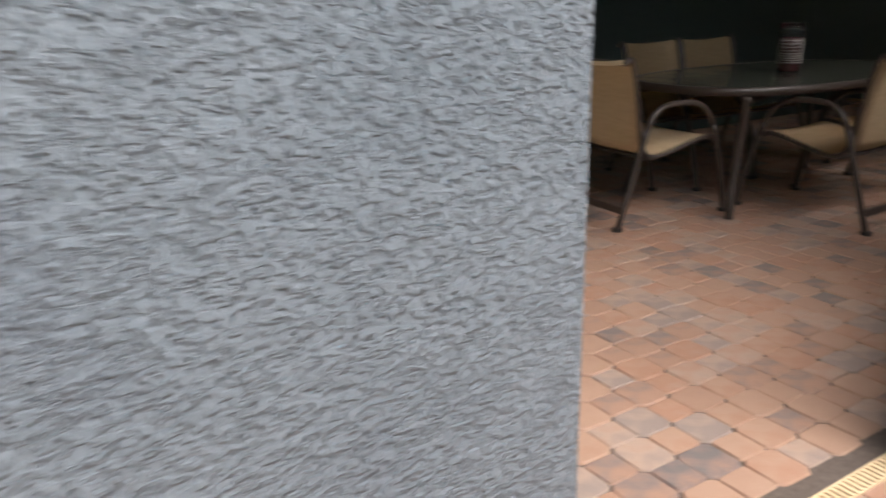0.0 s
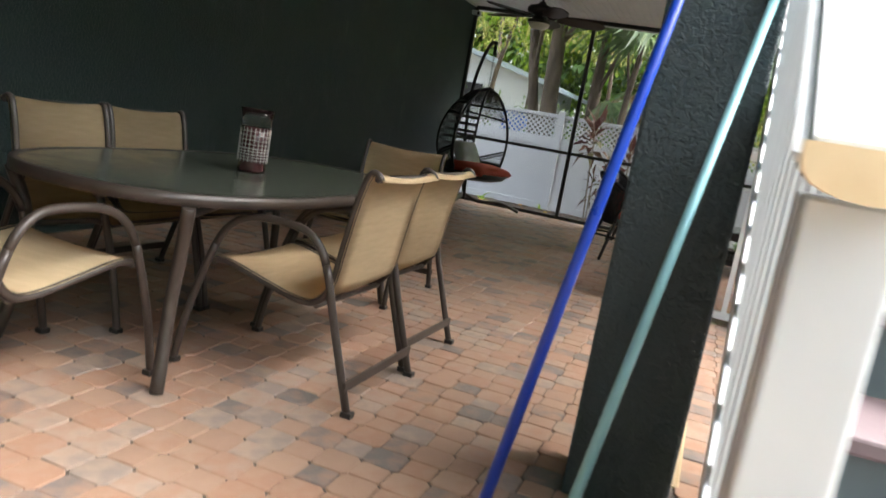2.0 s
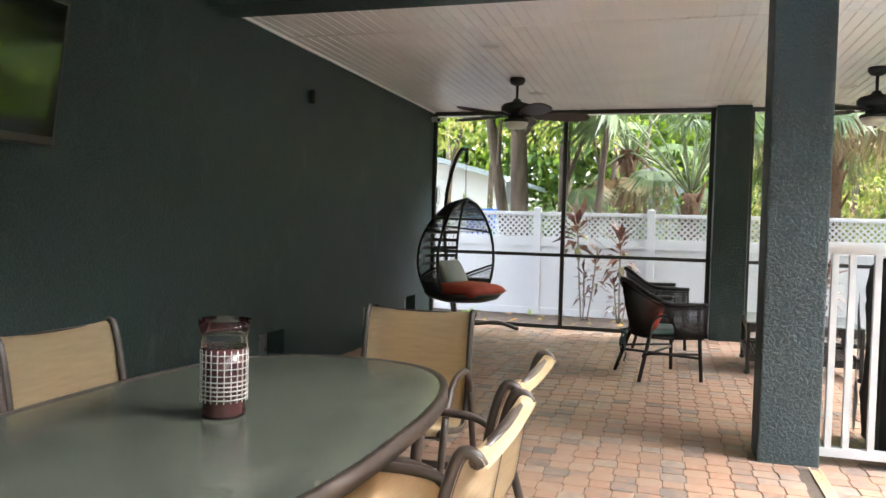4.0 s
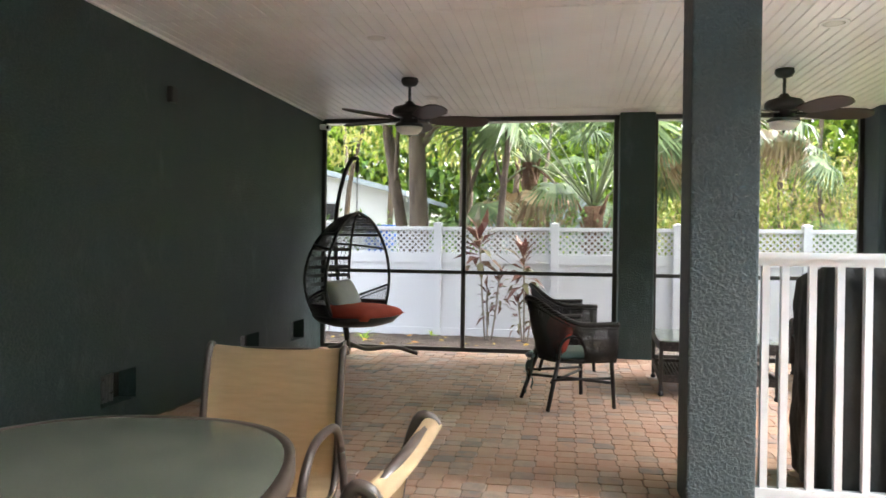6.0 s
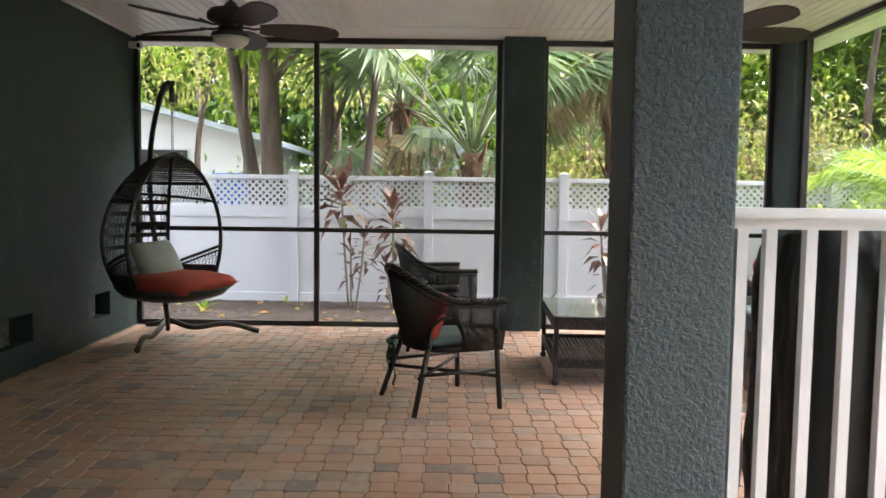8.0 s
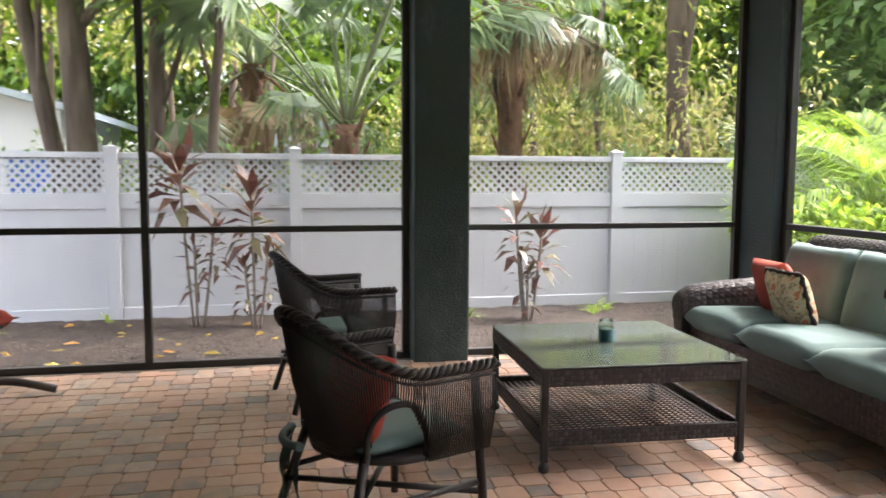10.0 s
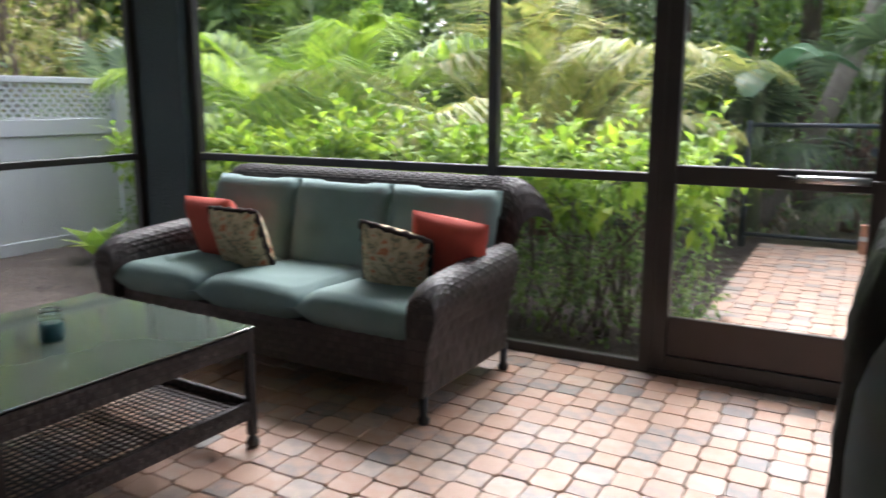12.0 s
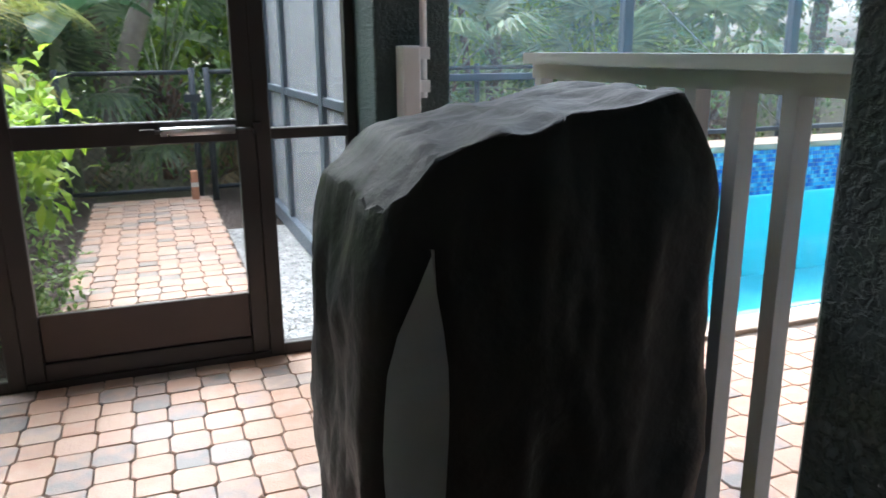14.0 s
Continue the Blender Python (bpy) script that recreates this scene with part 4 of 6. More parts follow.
def wicker_chair(x, y, heading, cloth):
    """An open-weave armchair; its front points to heading."""
    c = thing("wicker_armchair", "dark brown wicker armchair with splayed legs and a sage seat pad", "chair", x, y, 0, heading - 90, group="wicker armchairs")
    for s in (-1, 1):
        for (a, b, top) in (((0.27, -0.28), (0.20, -0.16), 0.40), ((0.29, 0.27), (0.26, 0.24), 0.62)):
            bm = bmesh.new()
            tube(bm, [(s * a[0], a[1], 0.0), (s * b[0], b[1], top)], [0.016, 0.018], 9)
            part("leg", bm, M["wicker"], c)
    bm = bmesh.new()
    tube(bm, [(-0.245, -0.24, 0.2), (0.275, 0.255, 0.2)], 0.012)
    tube(bm, [(0.245, -0.24, 0.215), (-0.275, 0.255, 0.215)], 0.012)
    for s in (-1, 1):
        tube(bm, [(s * 0.245, -0.24, 0.235), (s * 0.275, 0.255, 0.235)], 0.011)
    part("stretcher", bm, M["wicker"], c)
    bm = bmesh.new()
    tube(bm, [(0.25 * math.cos(t) * 1.04, 0.23 * math.sin(t) + 0.02, 0.37) for t in [2 * math.pi * k / 24 for k in range(24)]], 0.016, 8, closed=True)
    part("seat_ring", bm, M["wicker"], c)
    bm = bmesh.new()
    slab(bm, [(0.25 * math.cos(t) * 1.02, 0.225 * math.sin(t) + 0.02) for t in [2 * math.pi * k / 24 for k in range(24)]], 0.365, 0.378)
    part("seat", bm, M["wicker"], c)
    # the rim runs from one arm's end round the back to the other
    rim, low = [], []
    for k in range(49):
        t = (k / 48 - 0.5) * 2
        a = t * math.radians(150)
        u = abs(t)
        x0, y0 = math.sin(a) * 0.31, -math.cos(a) * 0.30 + 0.02
        if u > 0.55:
            q = (u - 0.55) / 0.45
            x0, y0 = math.copysign(0.305 + 0.015 * q, t), -math.cos(0.55 * math.radians(150)) * 0.30 + 0.02 + q * 0.30
        z = 0.66 + 0.19 * (0.5 + 0.5 * math.cos(min(1, u / 0.62) * math.pi))
        rim.append(Vector((x0, y0 - (0.05 * (1 - u)), z)))
        low.append(Vector((x0 * 0.80, y0 * 0.82 + 0.01, 0.36)) if u < 0.62 else Vector((x0 * 0.93, y0 * 0.98, 0.36)))
    # braided rim
    for ph in (0, 2.09, 4.19):
        bm = bmesh.new()
        pts = []
        for k in range(0, 145):
            f = k / 144 * 48
            i = min(47, int(f))
            q = rim[i].lerp(rim[i + 1], f - i)
            out = Vector((q.x, q.y, 0)).normalized()
            pts.append(q + out * 0.013 * math.cos(k * 0.8 + ph) + Vector((0, 0, 0.011 * math.sin(k * 0.8 + ph))))
        tube(bm, pts, 0.011, 6)
        part("rim_braid", bm, M["wicker"], c)
    bm = bmesh.new()
    for k in range(0, 193):
        f = k / 192 * 48
        i = min(47, int(f))
        a, b = rim[i].lerp(rim[i + 1], f - i), low[i].lerp(low[i + 1], f - i)
        u = abs(k / 96 - 1)
        if 0.35 < u < 0.60:
            h = 0.35 + 0.35 * math.sin((u - 0.35) / 0.25 * math.pi)
            b = b.lerp(a, h)
        m = a.lerp(b, 0.5) + Vector((a.x, a.y, 0)).normalized() * 0.012
        tube(bm, [a, m, b], 0.0032, 4)
    part("spokes", bm, M["wicker"], c, kind="stuff")
    for h in (0.12, 0.9, 0.94):
        bm = bmesh.new()
        tube(bm, [rim[i].lerp(low[i], h) for i in range(0, 30)] if h > 0.5 else [rim[i].lerp(low[i], h) for i in range(49)], 0.006, 5)
        part("weaver", bm, M["wicker"], c)
    bm = bmesh.new()
    for k in range(16, 33):
        for h in range(1, 15):
            if k < 32:
                a, b = rim[k].lerp(low[k], h / 15), rim[k + 1].lerp(low[k + 1], h / 15)
                tube(bm, [a, b], 0.0030, 4)
    part("back_weave", bm, M["wicker"], c, kind="stuff")
    for s in (-1, 1):
        bm = bmesh.new()
        tube(bm, curve_points([(s * 0.215, -0.17, 0.38), (s * 0.235, -0.16, 0.50), (s * 0.26, -0.10, 0.56), (s * 0.275, -0.01, 0.54), (s * 0.275, 0.05, 0.38)], 5), 0.012, 6)
        part("arm_hoop", bm, M["wicker"], c)
    cushion("seat_pad", c, 0.44, 0.42, 0.07, cloth, pose(0, 0.03, 0.408), "sage seat pad", puff=0.5, seed=3)
    return c


c1 = wicker_chair(10.81, 2.19, -65, M["teal"])
copy_thing(c1, pose(12.60, 2.24, 0, 0, 0, -78 - 90))
ties = thing("cushion_ties", "sage cloth cushion ties knotted round a wicker chair leg", "cloth", 10.81, 2.19, 0.0, -65 - 90)
for k, (x, y, z1, dx) in enumerate(((-0.235, -0.22, 0.10, -0.02), (-0.20, -0.25, 0.05, 0.0), (-0.06, -0.27, 0.12, 0.02), (-0.26, -0.19, 0.16, -0.03))):
    bm = bmesh.new()
    pts = curve_points([(x, y, 0.375), (x + dx * 0.5, y - 0.015, 0.28), (x + dx, y - 0.01, 0.18), (x + dx * 1.3, y - 0.02, z1)], 4)
    a = [bm.verts.new((p.x - 0.016, p.y + 0.004 * math.sin(i), p.z)) for i, p in enumerate(pts)]
    b = [bm.verts.new((p.x + 0.016, p.y - 0.004 * math.sin(i * 1.3), p.z)) for i, p in enumerate(pts)]
    for i in range(len(pts) - 1):
        bm.faces.new((a[i], b[i], b[i + 1], a[i + 1])).smooth = True
    bmesh.ops.solidify(bm, geom=list(bm.faces), thickness=0.003)
    part("tie", bm, M["teal"], ties, smooth=True)
bm = bmesh.new()
tube(bm, curve_points([(-0.27, -0.19, 0.375), (-0.22, -0.25, 0.365), (-0.12, -0.285, 0.372), (-0.02, -0.28, 0.385)], 5), 0.016, 8)
part("knot", bm, M["teal"], ties)
p = new("throw_pillow")
p.matrix_basis = pose(10.81, 2.19, 0, 0, 0, -65 - 90) @ pose(0.03, -0.10, 0.55, 70, 0, 5)
tagged(p, "dark red throw pillow on a wicker armchair", "pillow")
cushion("body", p, 0.33, 0.30, 0.12, M["red"], pose(0, 0, 0), puff=0.8, seed=9)

# hanging egg chair on its curved stand
HOOK = Vector((12.42, 4.40, 2.13))
stand = thing("egg_chair_stand", "dark curved metal stand of a hanging egg chair", "stand", HOOK.x, HOOK.y, 0)
bm = bmesh.new()
tube(bm, curve_points([(0.50, 0.24, 0.14), (0.62, 0.34, 0.5), (0.62, 0.42, 1.1), (0.52, 0.38, 1.65), (0.34, 0.24, 2.02), (0.14, 0.10, 2.16), (0.0, 0.0, 2.15)], 6), 0.024, 10)
part("post", bm, M["black"], stand)
for pts in ([(0.50, 0.24, 0.14), (0.44, 0.0, 0.075), (0.5, -0.3, 0.10), (0.54, -0.57, 0.03)], [(0.50, 0.24, 0.14), (0.1, 0.22, 0.06), (-0.15, 0.2, 0.09), (-0.38, 0.16, 0.03)], [(0.50, 0.24, 0.14), (0.7, 0.4, 0.06), (0.82, 0.55, 0.03)]):
    bm = bmesh.new()
    tube(bm, curve_points(pts, 5), 0.024, 10)
    part("foot", bm, M["frame"], stand)
bm = bmesh.new()
tube(bm, [(0.18, 0.12, 0.09), (0.34, 0.2, 0.45), (0.6, 0.36, 0.62)], 0.018, 8)
part("strut", bm, M["frame"], stand)
egg = thing("hanging_egg_chair", "black rattan hanging egg chair with a red seat cushion", "chair", HOOK.x, HOOK.y, 0, -20)
# the shell opens toward -y of the chair
def shell(u, v):
    """A point of the shell: u from the opening round the back to the opening, v from the bottom up."""
    z = 0.40 + 1.185 * v
    w = math.sin(math.pi * min(1, 0.10 + 0.90 * v) ** 0.85) if v < 1 else 0
    r = 0.57 * max(0.0, math.sin(math.pi * (0.17 + 0.83 * v))) ** 0.55
    a = (u - 0.5) * math.radians(185)
    return Vector((math.sin(a) * r, math.cos(a) * r * 0.95 - 0.02, z))


bm = bmesh.new()
rim = [shell(0, v / 20) for v in range(2, 21)] + [shell(1, v / 20) for v in range(20, 1, -1)]
tube(bm, rim, 0.017, 8)
tube(bm, [shell(u / 16, 0.10) for u in range(17)], 0.015, 6)
part("rim", bm, M["black"], egg)
for u in (0.27, 0.73):
    bm = bmesh.new()
    tube(bm, [shell(u, v / 16) for v in range(1, 17)], 0.016, 6)
    part("rib", bm, M["black"], egg)
for v, r in ((0.72, 0.013), (0.80, 0.010)):
    bm = bmesh.new()
    tube(bm, [shell(u / 24, v - (0.05 * (1 - math.sin(math.pi * u / 24)) if v < 0.75 else 0)) for u in range(25)], r, 6)
    part("hoop", bm, M["black"], egg)


def arm_top(u):
    """The height of the arm's upper edge, rising to the rim."""
    return 0.19 + 0.15 * (abs(u - 0.5) - 0.23) / 0.27


for s in (0, 1):
    us = [s + (0.27 if s == 0 else -0.27) * (1 - k / 10) for k in range(11)]
    for lift, r in ((0.0, 0.014), (-0.03, 0.009)):
        bm = bmesh.new()
        tube(bm, [shell(u, arm_top(u) + lift) for u in us], r, 6)
        part("arm_hoop", bm, M["black"], egg)
bm = bmesh.new()
v = 0.09
while v < 0.99:
    if v < 0.19:
        tube(bm, [shell(u / 24, v) for u in range(25)], 0.009, 4)
        v += 0.014
    elif v > 0.79:
        tube(bm, [shell(u / 24, v) for u in range(25)], 0.007, 4)
        v += 0.015
    else:
        v += 0.01
for k in range(56):
    u = k / 56
    for v0 in (0.66, 0.83):
        for sg in (1, -1):
            tube(bm, [shell(min(1, max(0, u + sg * 0.014 * j)), v0 + 0.036 * j) for j in range(5)], 0.0035, 3)
for s in (0, 1):
    for k in range(14):
        u = s + (0.27 if s == 0 else -0.27) * k / 14
        for sg in (1, -1):
            tube(bm, [shell(min(1, max(0, u + sg * 0.012 * j)), 0.12 + (arm_top(u) - 0.12) * j / 3) for j in range(4)], 0.0035, 3)
for k in range(17):
    u = 0.28 + 0.44 * k / 16
    tube(bm, [shell(u + (0.006 if j % 2 else -0.006), 0.18 + 0.05 * j) for j in range(12)], 0.004, 3)
part("weave", bm, M["black"], egg, kind="stuff")
for v in (0.34, 0.42, 0.50, 0.58, 0.66):
    verts, faces = [], []
    for k in range(11):
        u = 0.27 + 0.46 * k / 10
        for dv, dr in ((-0.016, 1.0), (0.016, 1.0), (0.016, 0.97), (-0.016, 0.97)):
            p = shell(u, v + dv)
            verts.append((p.x * dr, p.y * dr, p.z))
    for k in range(10):
        for i in range(4):
            a, c = 4 * k + i, 4 * k + (i + 1) % 4
            faces.append((a, c, c + 4, a + 4))
    raw("woven_band", verts, faces, M["black"], egg)
bm = bmesh.new()
lathe(bm, [(0.05, 0.37), (0.26, 0.39), (0.40, 0.43), (0.465, 0.50), (0.44, 0.50), (0.36, 0.46), (0.05, 0.42)], 24)
part("bowl", bm, M["black"], egg)
cushion("seat_cushion", egg, 0.76, 0.66, 0.17, M["red"], pose(0, -0.06, 0.53, 2, 0, 0), "red seat cushion", puff=0.7, seed=4)
cushion("back_pillow", egg, 0.52, 0.36, 0.16, M["grey_cloth"] if "grey_cloth" in M else M["teal"], pose(0.0, 0.16, 0.70, 62, 0, 8), "pale grey back pillow", puff=0.8, seed=6)
for k in range(12):
    bm = bmesh.new()
    z = 1.60 + k * 0.036
    rx, rz = (0.010, 0.022)
    pts = [((math.cos(t) * rx if k % 2 else 0), (0 if k % 2 else math.cos(t) * rx), z + math.sin(t) * rz) for t in [2 * math.pi * j / 10 for j in range(10)]]
    tube(bm, pts, 0.003, 5, closed=True)
    part("chain_link", bm, M["black"], egg)
bm = bmesh.new()
lathe(bm, [(0.018, 2.0), (0.022, 2.01), (0.022, 2.10), (0.012, 2.13)], 12)
part("spring", bm, M["black"], egg)

# covered grill
grill = thing("covered_grill", "gas grill under a wrinkled black vinyl cover", "grill", 8.93, 0.625, 0, -2)
bm = bmesh.new()
def grill_top(x, y):
    """The height of the draped top: flat at the back, sloping to the front, rounded at its ends."""
    z = 1.178
    for x0, x1, drop in ((-0.22, 0.14, 0.062), (0.14, 0.26, 0.032), (0.22, 0.335, 0.095)):
        z -= drop * min(1.0, max(0.0, (x - x0) / (x1 - x0)))
    z -= 0.09 * max(0.0, (-0.12 - y) / 0.21) ** 1.6
    p = Vector((x * 5.5, y * 5.5, 3.0))
    z += 0.014 * (0.5 - abs(noise.noise(p)) * 2.2) + 0.009 * (0.5 - abs(noise.noise(Vector((p.x * 1.8, p.y * 3.6, 1.0)))) * 2.2)
    return z


N, LV = 132, 44
ringsv = []
for j in range(LV + 1):
    t = j / LV
    row = []
    for k in range(N):
        a = 2 * math.pi * k / N
        c, s = math.cos(a), math.sin(a)
        e = 11.0
        r = 1 / (abs(c) ** e + abs(s) ** e) ** (1 / e)
        bulge = 0.020 * math.sin(min(1.0, t * 1.05) * math.pi * 0.8) - 0.075 * max(0.0, (t - 0.80) / 0.20) ** 2 * (1.0 if c < 0 else 0.35)
        hx, hy = 0.326 + bulge, 0.318 + 0.4 * bulge
        q = Vector((c * r * 2.4, s * r * 2.4, t * 2.2))
        crease = (0.5 - abs(noise.noise(q)) * 2.4) * 0.020 + (0.5 - abs(noise.noise(q * 2.6 + Vector((5, 1, 2)))) * 2.4) * 0.008
        flute = 0.005 * math.sin(a * 9 + 3.0 * noise.noise(Vector((c * 2, s * 2, t * 1.5)))) * max(0.0, 1 - 1.3 * t)
        fold = (crease + flute) * (1 - 0.6 * max(0.0, (t - 0.9) / 0.1))
        zz = 0.03 + (grill_top(c * r * hx, s * r * hy) - 0.03) * t
        row.append(bm.verts.new((c * (r * hx + fold), s * (r * hy + fold), zz)))
    ringsv.append(row)
for a, b in zip(ringsv, ringsv[1:]):
    for k in range(N):
        bm.faces.new((a[k], a[(k + 1) % N], b[(k + 1) % N], b[k])).smooth = True
for q in (0.985, 0.95, 0.9, 0.84, 0.77, 0.7, 0.62, 0.54, 0.45, 0.36, 0.27, 0.18, 0.09):
    row = []
    for k in range(N):
        p = ringsv[LV][k].co
        x, y = p.x * q, p.y * q
        row.append(bm.verts.new((x, y, grill_top(x, y) + (0.004 if q < 0.97 else 0.002))))
    a = ringsv[-1]
    ringsv.append(row)
    for k in range(N):
        bm.faces.new((a[k], a[(k + 1) % N], row[(k + 1) % N], row[k])).smooth = q < 0.97
bm.faces.new(ringsv[-1])
part("cover", bm, M["cover"], grill)
M["flap"] = material("grey_inner_vinyl", [(0.3, (0.36, 0.38, 0.38)), (0.7, (0.46, 0.48, 0.48))], rough=0.5, scale=5, bump=0.5, bump_scale=12, bump_dist=0.01)
bm = bmesh.new()
left, right = [], []
for k in range(15):
    z = 0.05 + 0.915 * k / 14
    g = max(0.0, (z - 0.80) / 0.13)
    left.append(bm.verts.new((0.318 - 0.062 * g ** 1.1 + 0.006 * math.sin(k * 0.9), 0.352 + 0.006 * math.sin(k * 0.6), z)))
    right.append(bm.verts.new((0.220 + 0.012 * g - 0.008 * math.sin(k * 0.8), 0.356 + 0.006 * math.cos(k), z)))
for k in range(14):
    bm.faces.new((left[k], right[k], right[k + 1], left[k + 1])).smooth = True
bmesh.ops.solidify(bm, geom=list(bm.faces), thickness=0.004)
part("flap", bm, M["flap"], grill, "grey hanging vinyl flap")
bm = bmesh.new()
for s in (-1, 1):
    for q in (-1, 1):
        lathe(bm, [(0.03, 0.0), (0.04, 0.01), (0.04, 0.05), (0.03, 0.06)], 12, (s * 0.22, q * 0.24))
part("caster", bm, M["black"], grill)

# latch post on the pillar by the door
latch = thing("gate_latch", "white plastic gate latch with a tall pull rod", "latch", 8.655, -0.75, 0)
boxes("latch_body", M["rail"], [(-0.035, 0.035, 0.0, 0.09, 0.55, 1.27)], latch, r=0.008)
for z in (1.22, 1.10):
    boxes("bracket", M["rail"], [(-0.085, -0.035, 0.01, 0.05, z, z + 0.045)], latch, r=0.004)
bm = bmesh.new()
tube(bm, [(-0.065, 0.03, 1.08), (-0.065, 0.03, 1.8), (-0.062, 0.03, 2.6)], 0.013, 10)
part("rod", bm, M["rail"], latch)
closer = thing("door_closer", "grey pneumatic closer on a bronze screen door", "door closer", 9.2, SIDE + 0.06, 0.965)
bm = bmesh.new()
tube(bm, [(0.06, 0, 0.0), (0.33, 0, 0.0)], 0.017, 12)
part("cylinder", bm, M["metal"], closer)
bm = bmesh.new()
tube(bm, [(-0.02, 0, 0.0), (0.06, 0, 0.0)], 0.006, 8)
part("rod", bm, M["black"], closer)
bm = bmesh.new()
tube(bm, [(0.33, 0, 0.0), (0.38, 0, 0.0)], 0.007, 8)
part("rod", bm, M["black"], closer)
boxes("bracket", M["black"], [(0.35, 0.40, -0.03, 0.01, -0.01, 0.01)], closer)
boxes("bracket", M["black"], [(-0.04, -0.01, -0.03, 0.012, -0.02, 0.02)], closer)

# ---- outside ----
GZ = -0.2
for n_, d in (("mulch_bed", (13.55, 16.46, -7, 9)), ("mulch_strip", (10.1, 13.6, -6.0, -1.1)), ("mulch_patch", (8.3, 9.11, -6.0, -3.7))):
    x0, x1, y0, y1 = d
    nx, ny = max(2, int((x1 - x0) / 0.12)), max(2, int((y1 - y0) / 0.12))
    verts = [(x0 + (x1 - x0) * i / nx, y0 + (y1 - y0) * j / ny, (-0.06 - 0.13 * (i / nx if n_ == "mulch_bed" else 0.3)) + 0.035 * noise.noise(Vector((i * 0.9, j * 0.9, 0)))) for i in range(nx + 1) for j in range(ny + 1)]
    faces = [(i * (ny + 1) + j, (i + 1) * (ny + 1) + j, (i + 1) * (ny + 1) + j + 1, i * (ny + 1) + j + 1) for i in range(nx) for j in range(ny)]
    raw(n_, verts, faces, M["mulch"], kind="structure", label="dark bark mulch over the garden bed", smooth=True)


def chips(name, x0, x1, y0, y1, z, n, size, mat, label, category):
    """Loose small pieces lying on the ground."""
    rng = random.Random(hash_of(name))
    verts, faces = [], []
    for _ in range(n):
        x, y, a = rng.uniform(x0, x1), rng.uniform(y0, y1), rng.uniform(0, 6.28)
        l, w, h = size * rng.uniform(0.5, 1.4), size * rng.uniform(0.3, 0.7), size * rng.uniform(0.2, 0.5)
        tilt = rng.uniform(-0.4, 0.4)
        c, s = math.cos(a), math.sin(a)
        b = len(verts)
        zz = z(x, y)
        for dx, dy, dz in ((-l, -w, 0), (l, -w, tilt), (l, w, tilt), (-l, w, 0)):
            verts.append((x + c * dx - s * dy, y + s * dx + c * dy, zz + l * dz + h))
        verts.append((x, y, zz + h * 2))
        faces += [(b, b + 1, b + 4), (b + 1, b + 2, b + 4), (b + 2, b + 3, b + 4), (b + 3, b, b + 4)]
    ob = raw(name, verts, faces, mat, label=label, kind="stuff")
    tagged(ob, category=category)


def hash_of(s):
    return sum(ord(c) * (i + 1) for i, c in enumerate(s))


M["chip"] = material("bark_chips", [(0.0, (0.02, 0.013, 0.01)), (0.6, (0.06, 0.042, 0.031)), (1.0, (0.17, 0.13, 0.10))], rough=0.95, scale=20, random_from="island", jitter=0.2)
M["fallen"] = leaf_material("fallen_yellow_leaves", [(0.0, (0.3, 0.2, 0.04)), (0.5, (0.5, 0.4, 0.06)), (1.0, (0.55, 0.25, 0.05))])
M["gravel"] = material("white_gravel", [(0.0, (0.17, 0.175, 0.175)), (0.5, (0.32, 0.325, 0.32)), (1.0, (0.5, 0.5, 0.49))], rough=0.8, scale=20, random_from="island", jitter=0.2)
bed = lambda x, y: -0.06 - 0.13 * min(1, max(0, (x - 13.55) / 2.91))
chips("mulch_chips", 13.56, 16.4, -3, 6, bed, 9000, 0.016, M["chip"], "small dark bark mulch chips by the white fence", "mulch")
chips("mulch_chips", 10.12, 13.4, -4.8, -1.15, lambda x, y: -0.09, 5000, 0.016, M["chip"], "small dark bark mulch chips under the hedge", "mulch")
chips("fallen_leaves", 13.7, 16.3, 1.5, 6, bed, 26, 0.045, M["fallen"], "yellow fallen leaves on dark mulch", "leaves")
boxes("gravel_bed", M["gravel"], [(8.3, 9.11, -3.8, -1.1, -0.2, -0.06)], kind="structure", label="white gravel strip beside the paver path")
chips("gravel_stones", 8.32, 9.1, -3.75, -1.12, lambda x, y: -0.065, 4200, 0.014, M["gravel"], "small white gravel stones beside the path", "gravel")

# white fence with lattice tops
FX, FP = 16.46, 1.829


def lattice(bm, w, z0, z1, y0):
    """Two layers of crossed slats over the opening, each slat cut to it."""
    h = z1 - z0
    step = 0.095
    for sgn, xo in ((1, -0.006), (-1, 0.006)):
        k = -h
        while k < w:
            a0, a1 = max(0.0, k), min(w, k + h)
            if a1 - a0 > 0.02:
                za, zb = a0 - k, a1 - k
                if sgn < 0:
                    za, zb = h - za, h - zb
                p, q = Vector((xo, y0 + a0, z0 + za)), Vector((xo, y0 + a1, z0 + zb))
                d = (q - p).normalized()
                o = Vector((0, -d.z, d.y)) * 0.0145
                vs = [bm.verts.new(v) for v in (p - o, q - o, q + o, p + o)]
                wv = [bm.verts.new(v.co + Vector((0.005, 0, 0))) for v in vs]
                bm.faces.new(vs[::-1])
                bm.faces.new(wv)
                for i in range(4):
                    j = (i + 1) % 4
                    bm.faces.new((vs[i], vs[j], wv[j], wv[i]))
            k += step


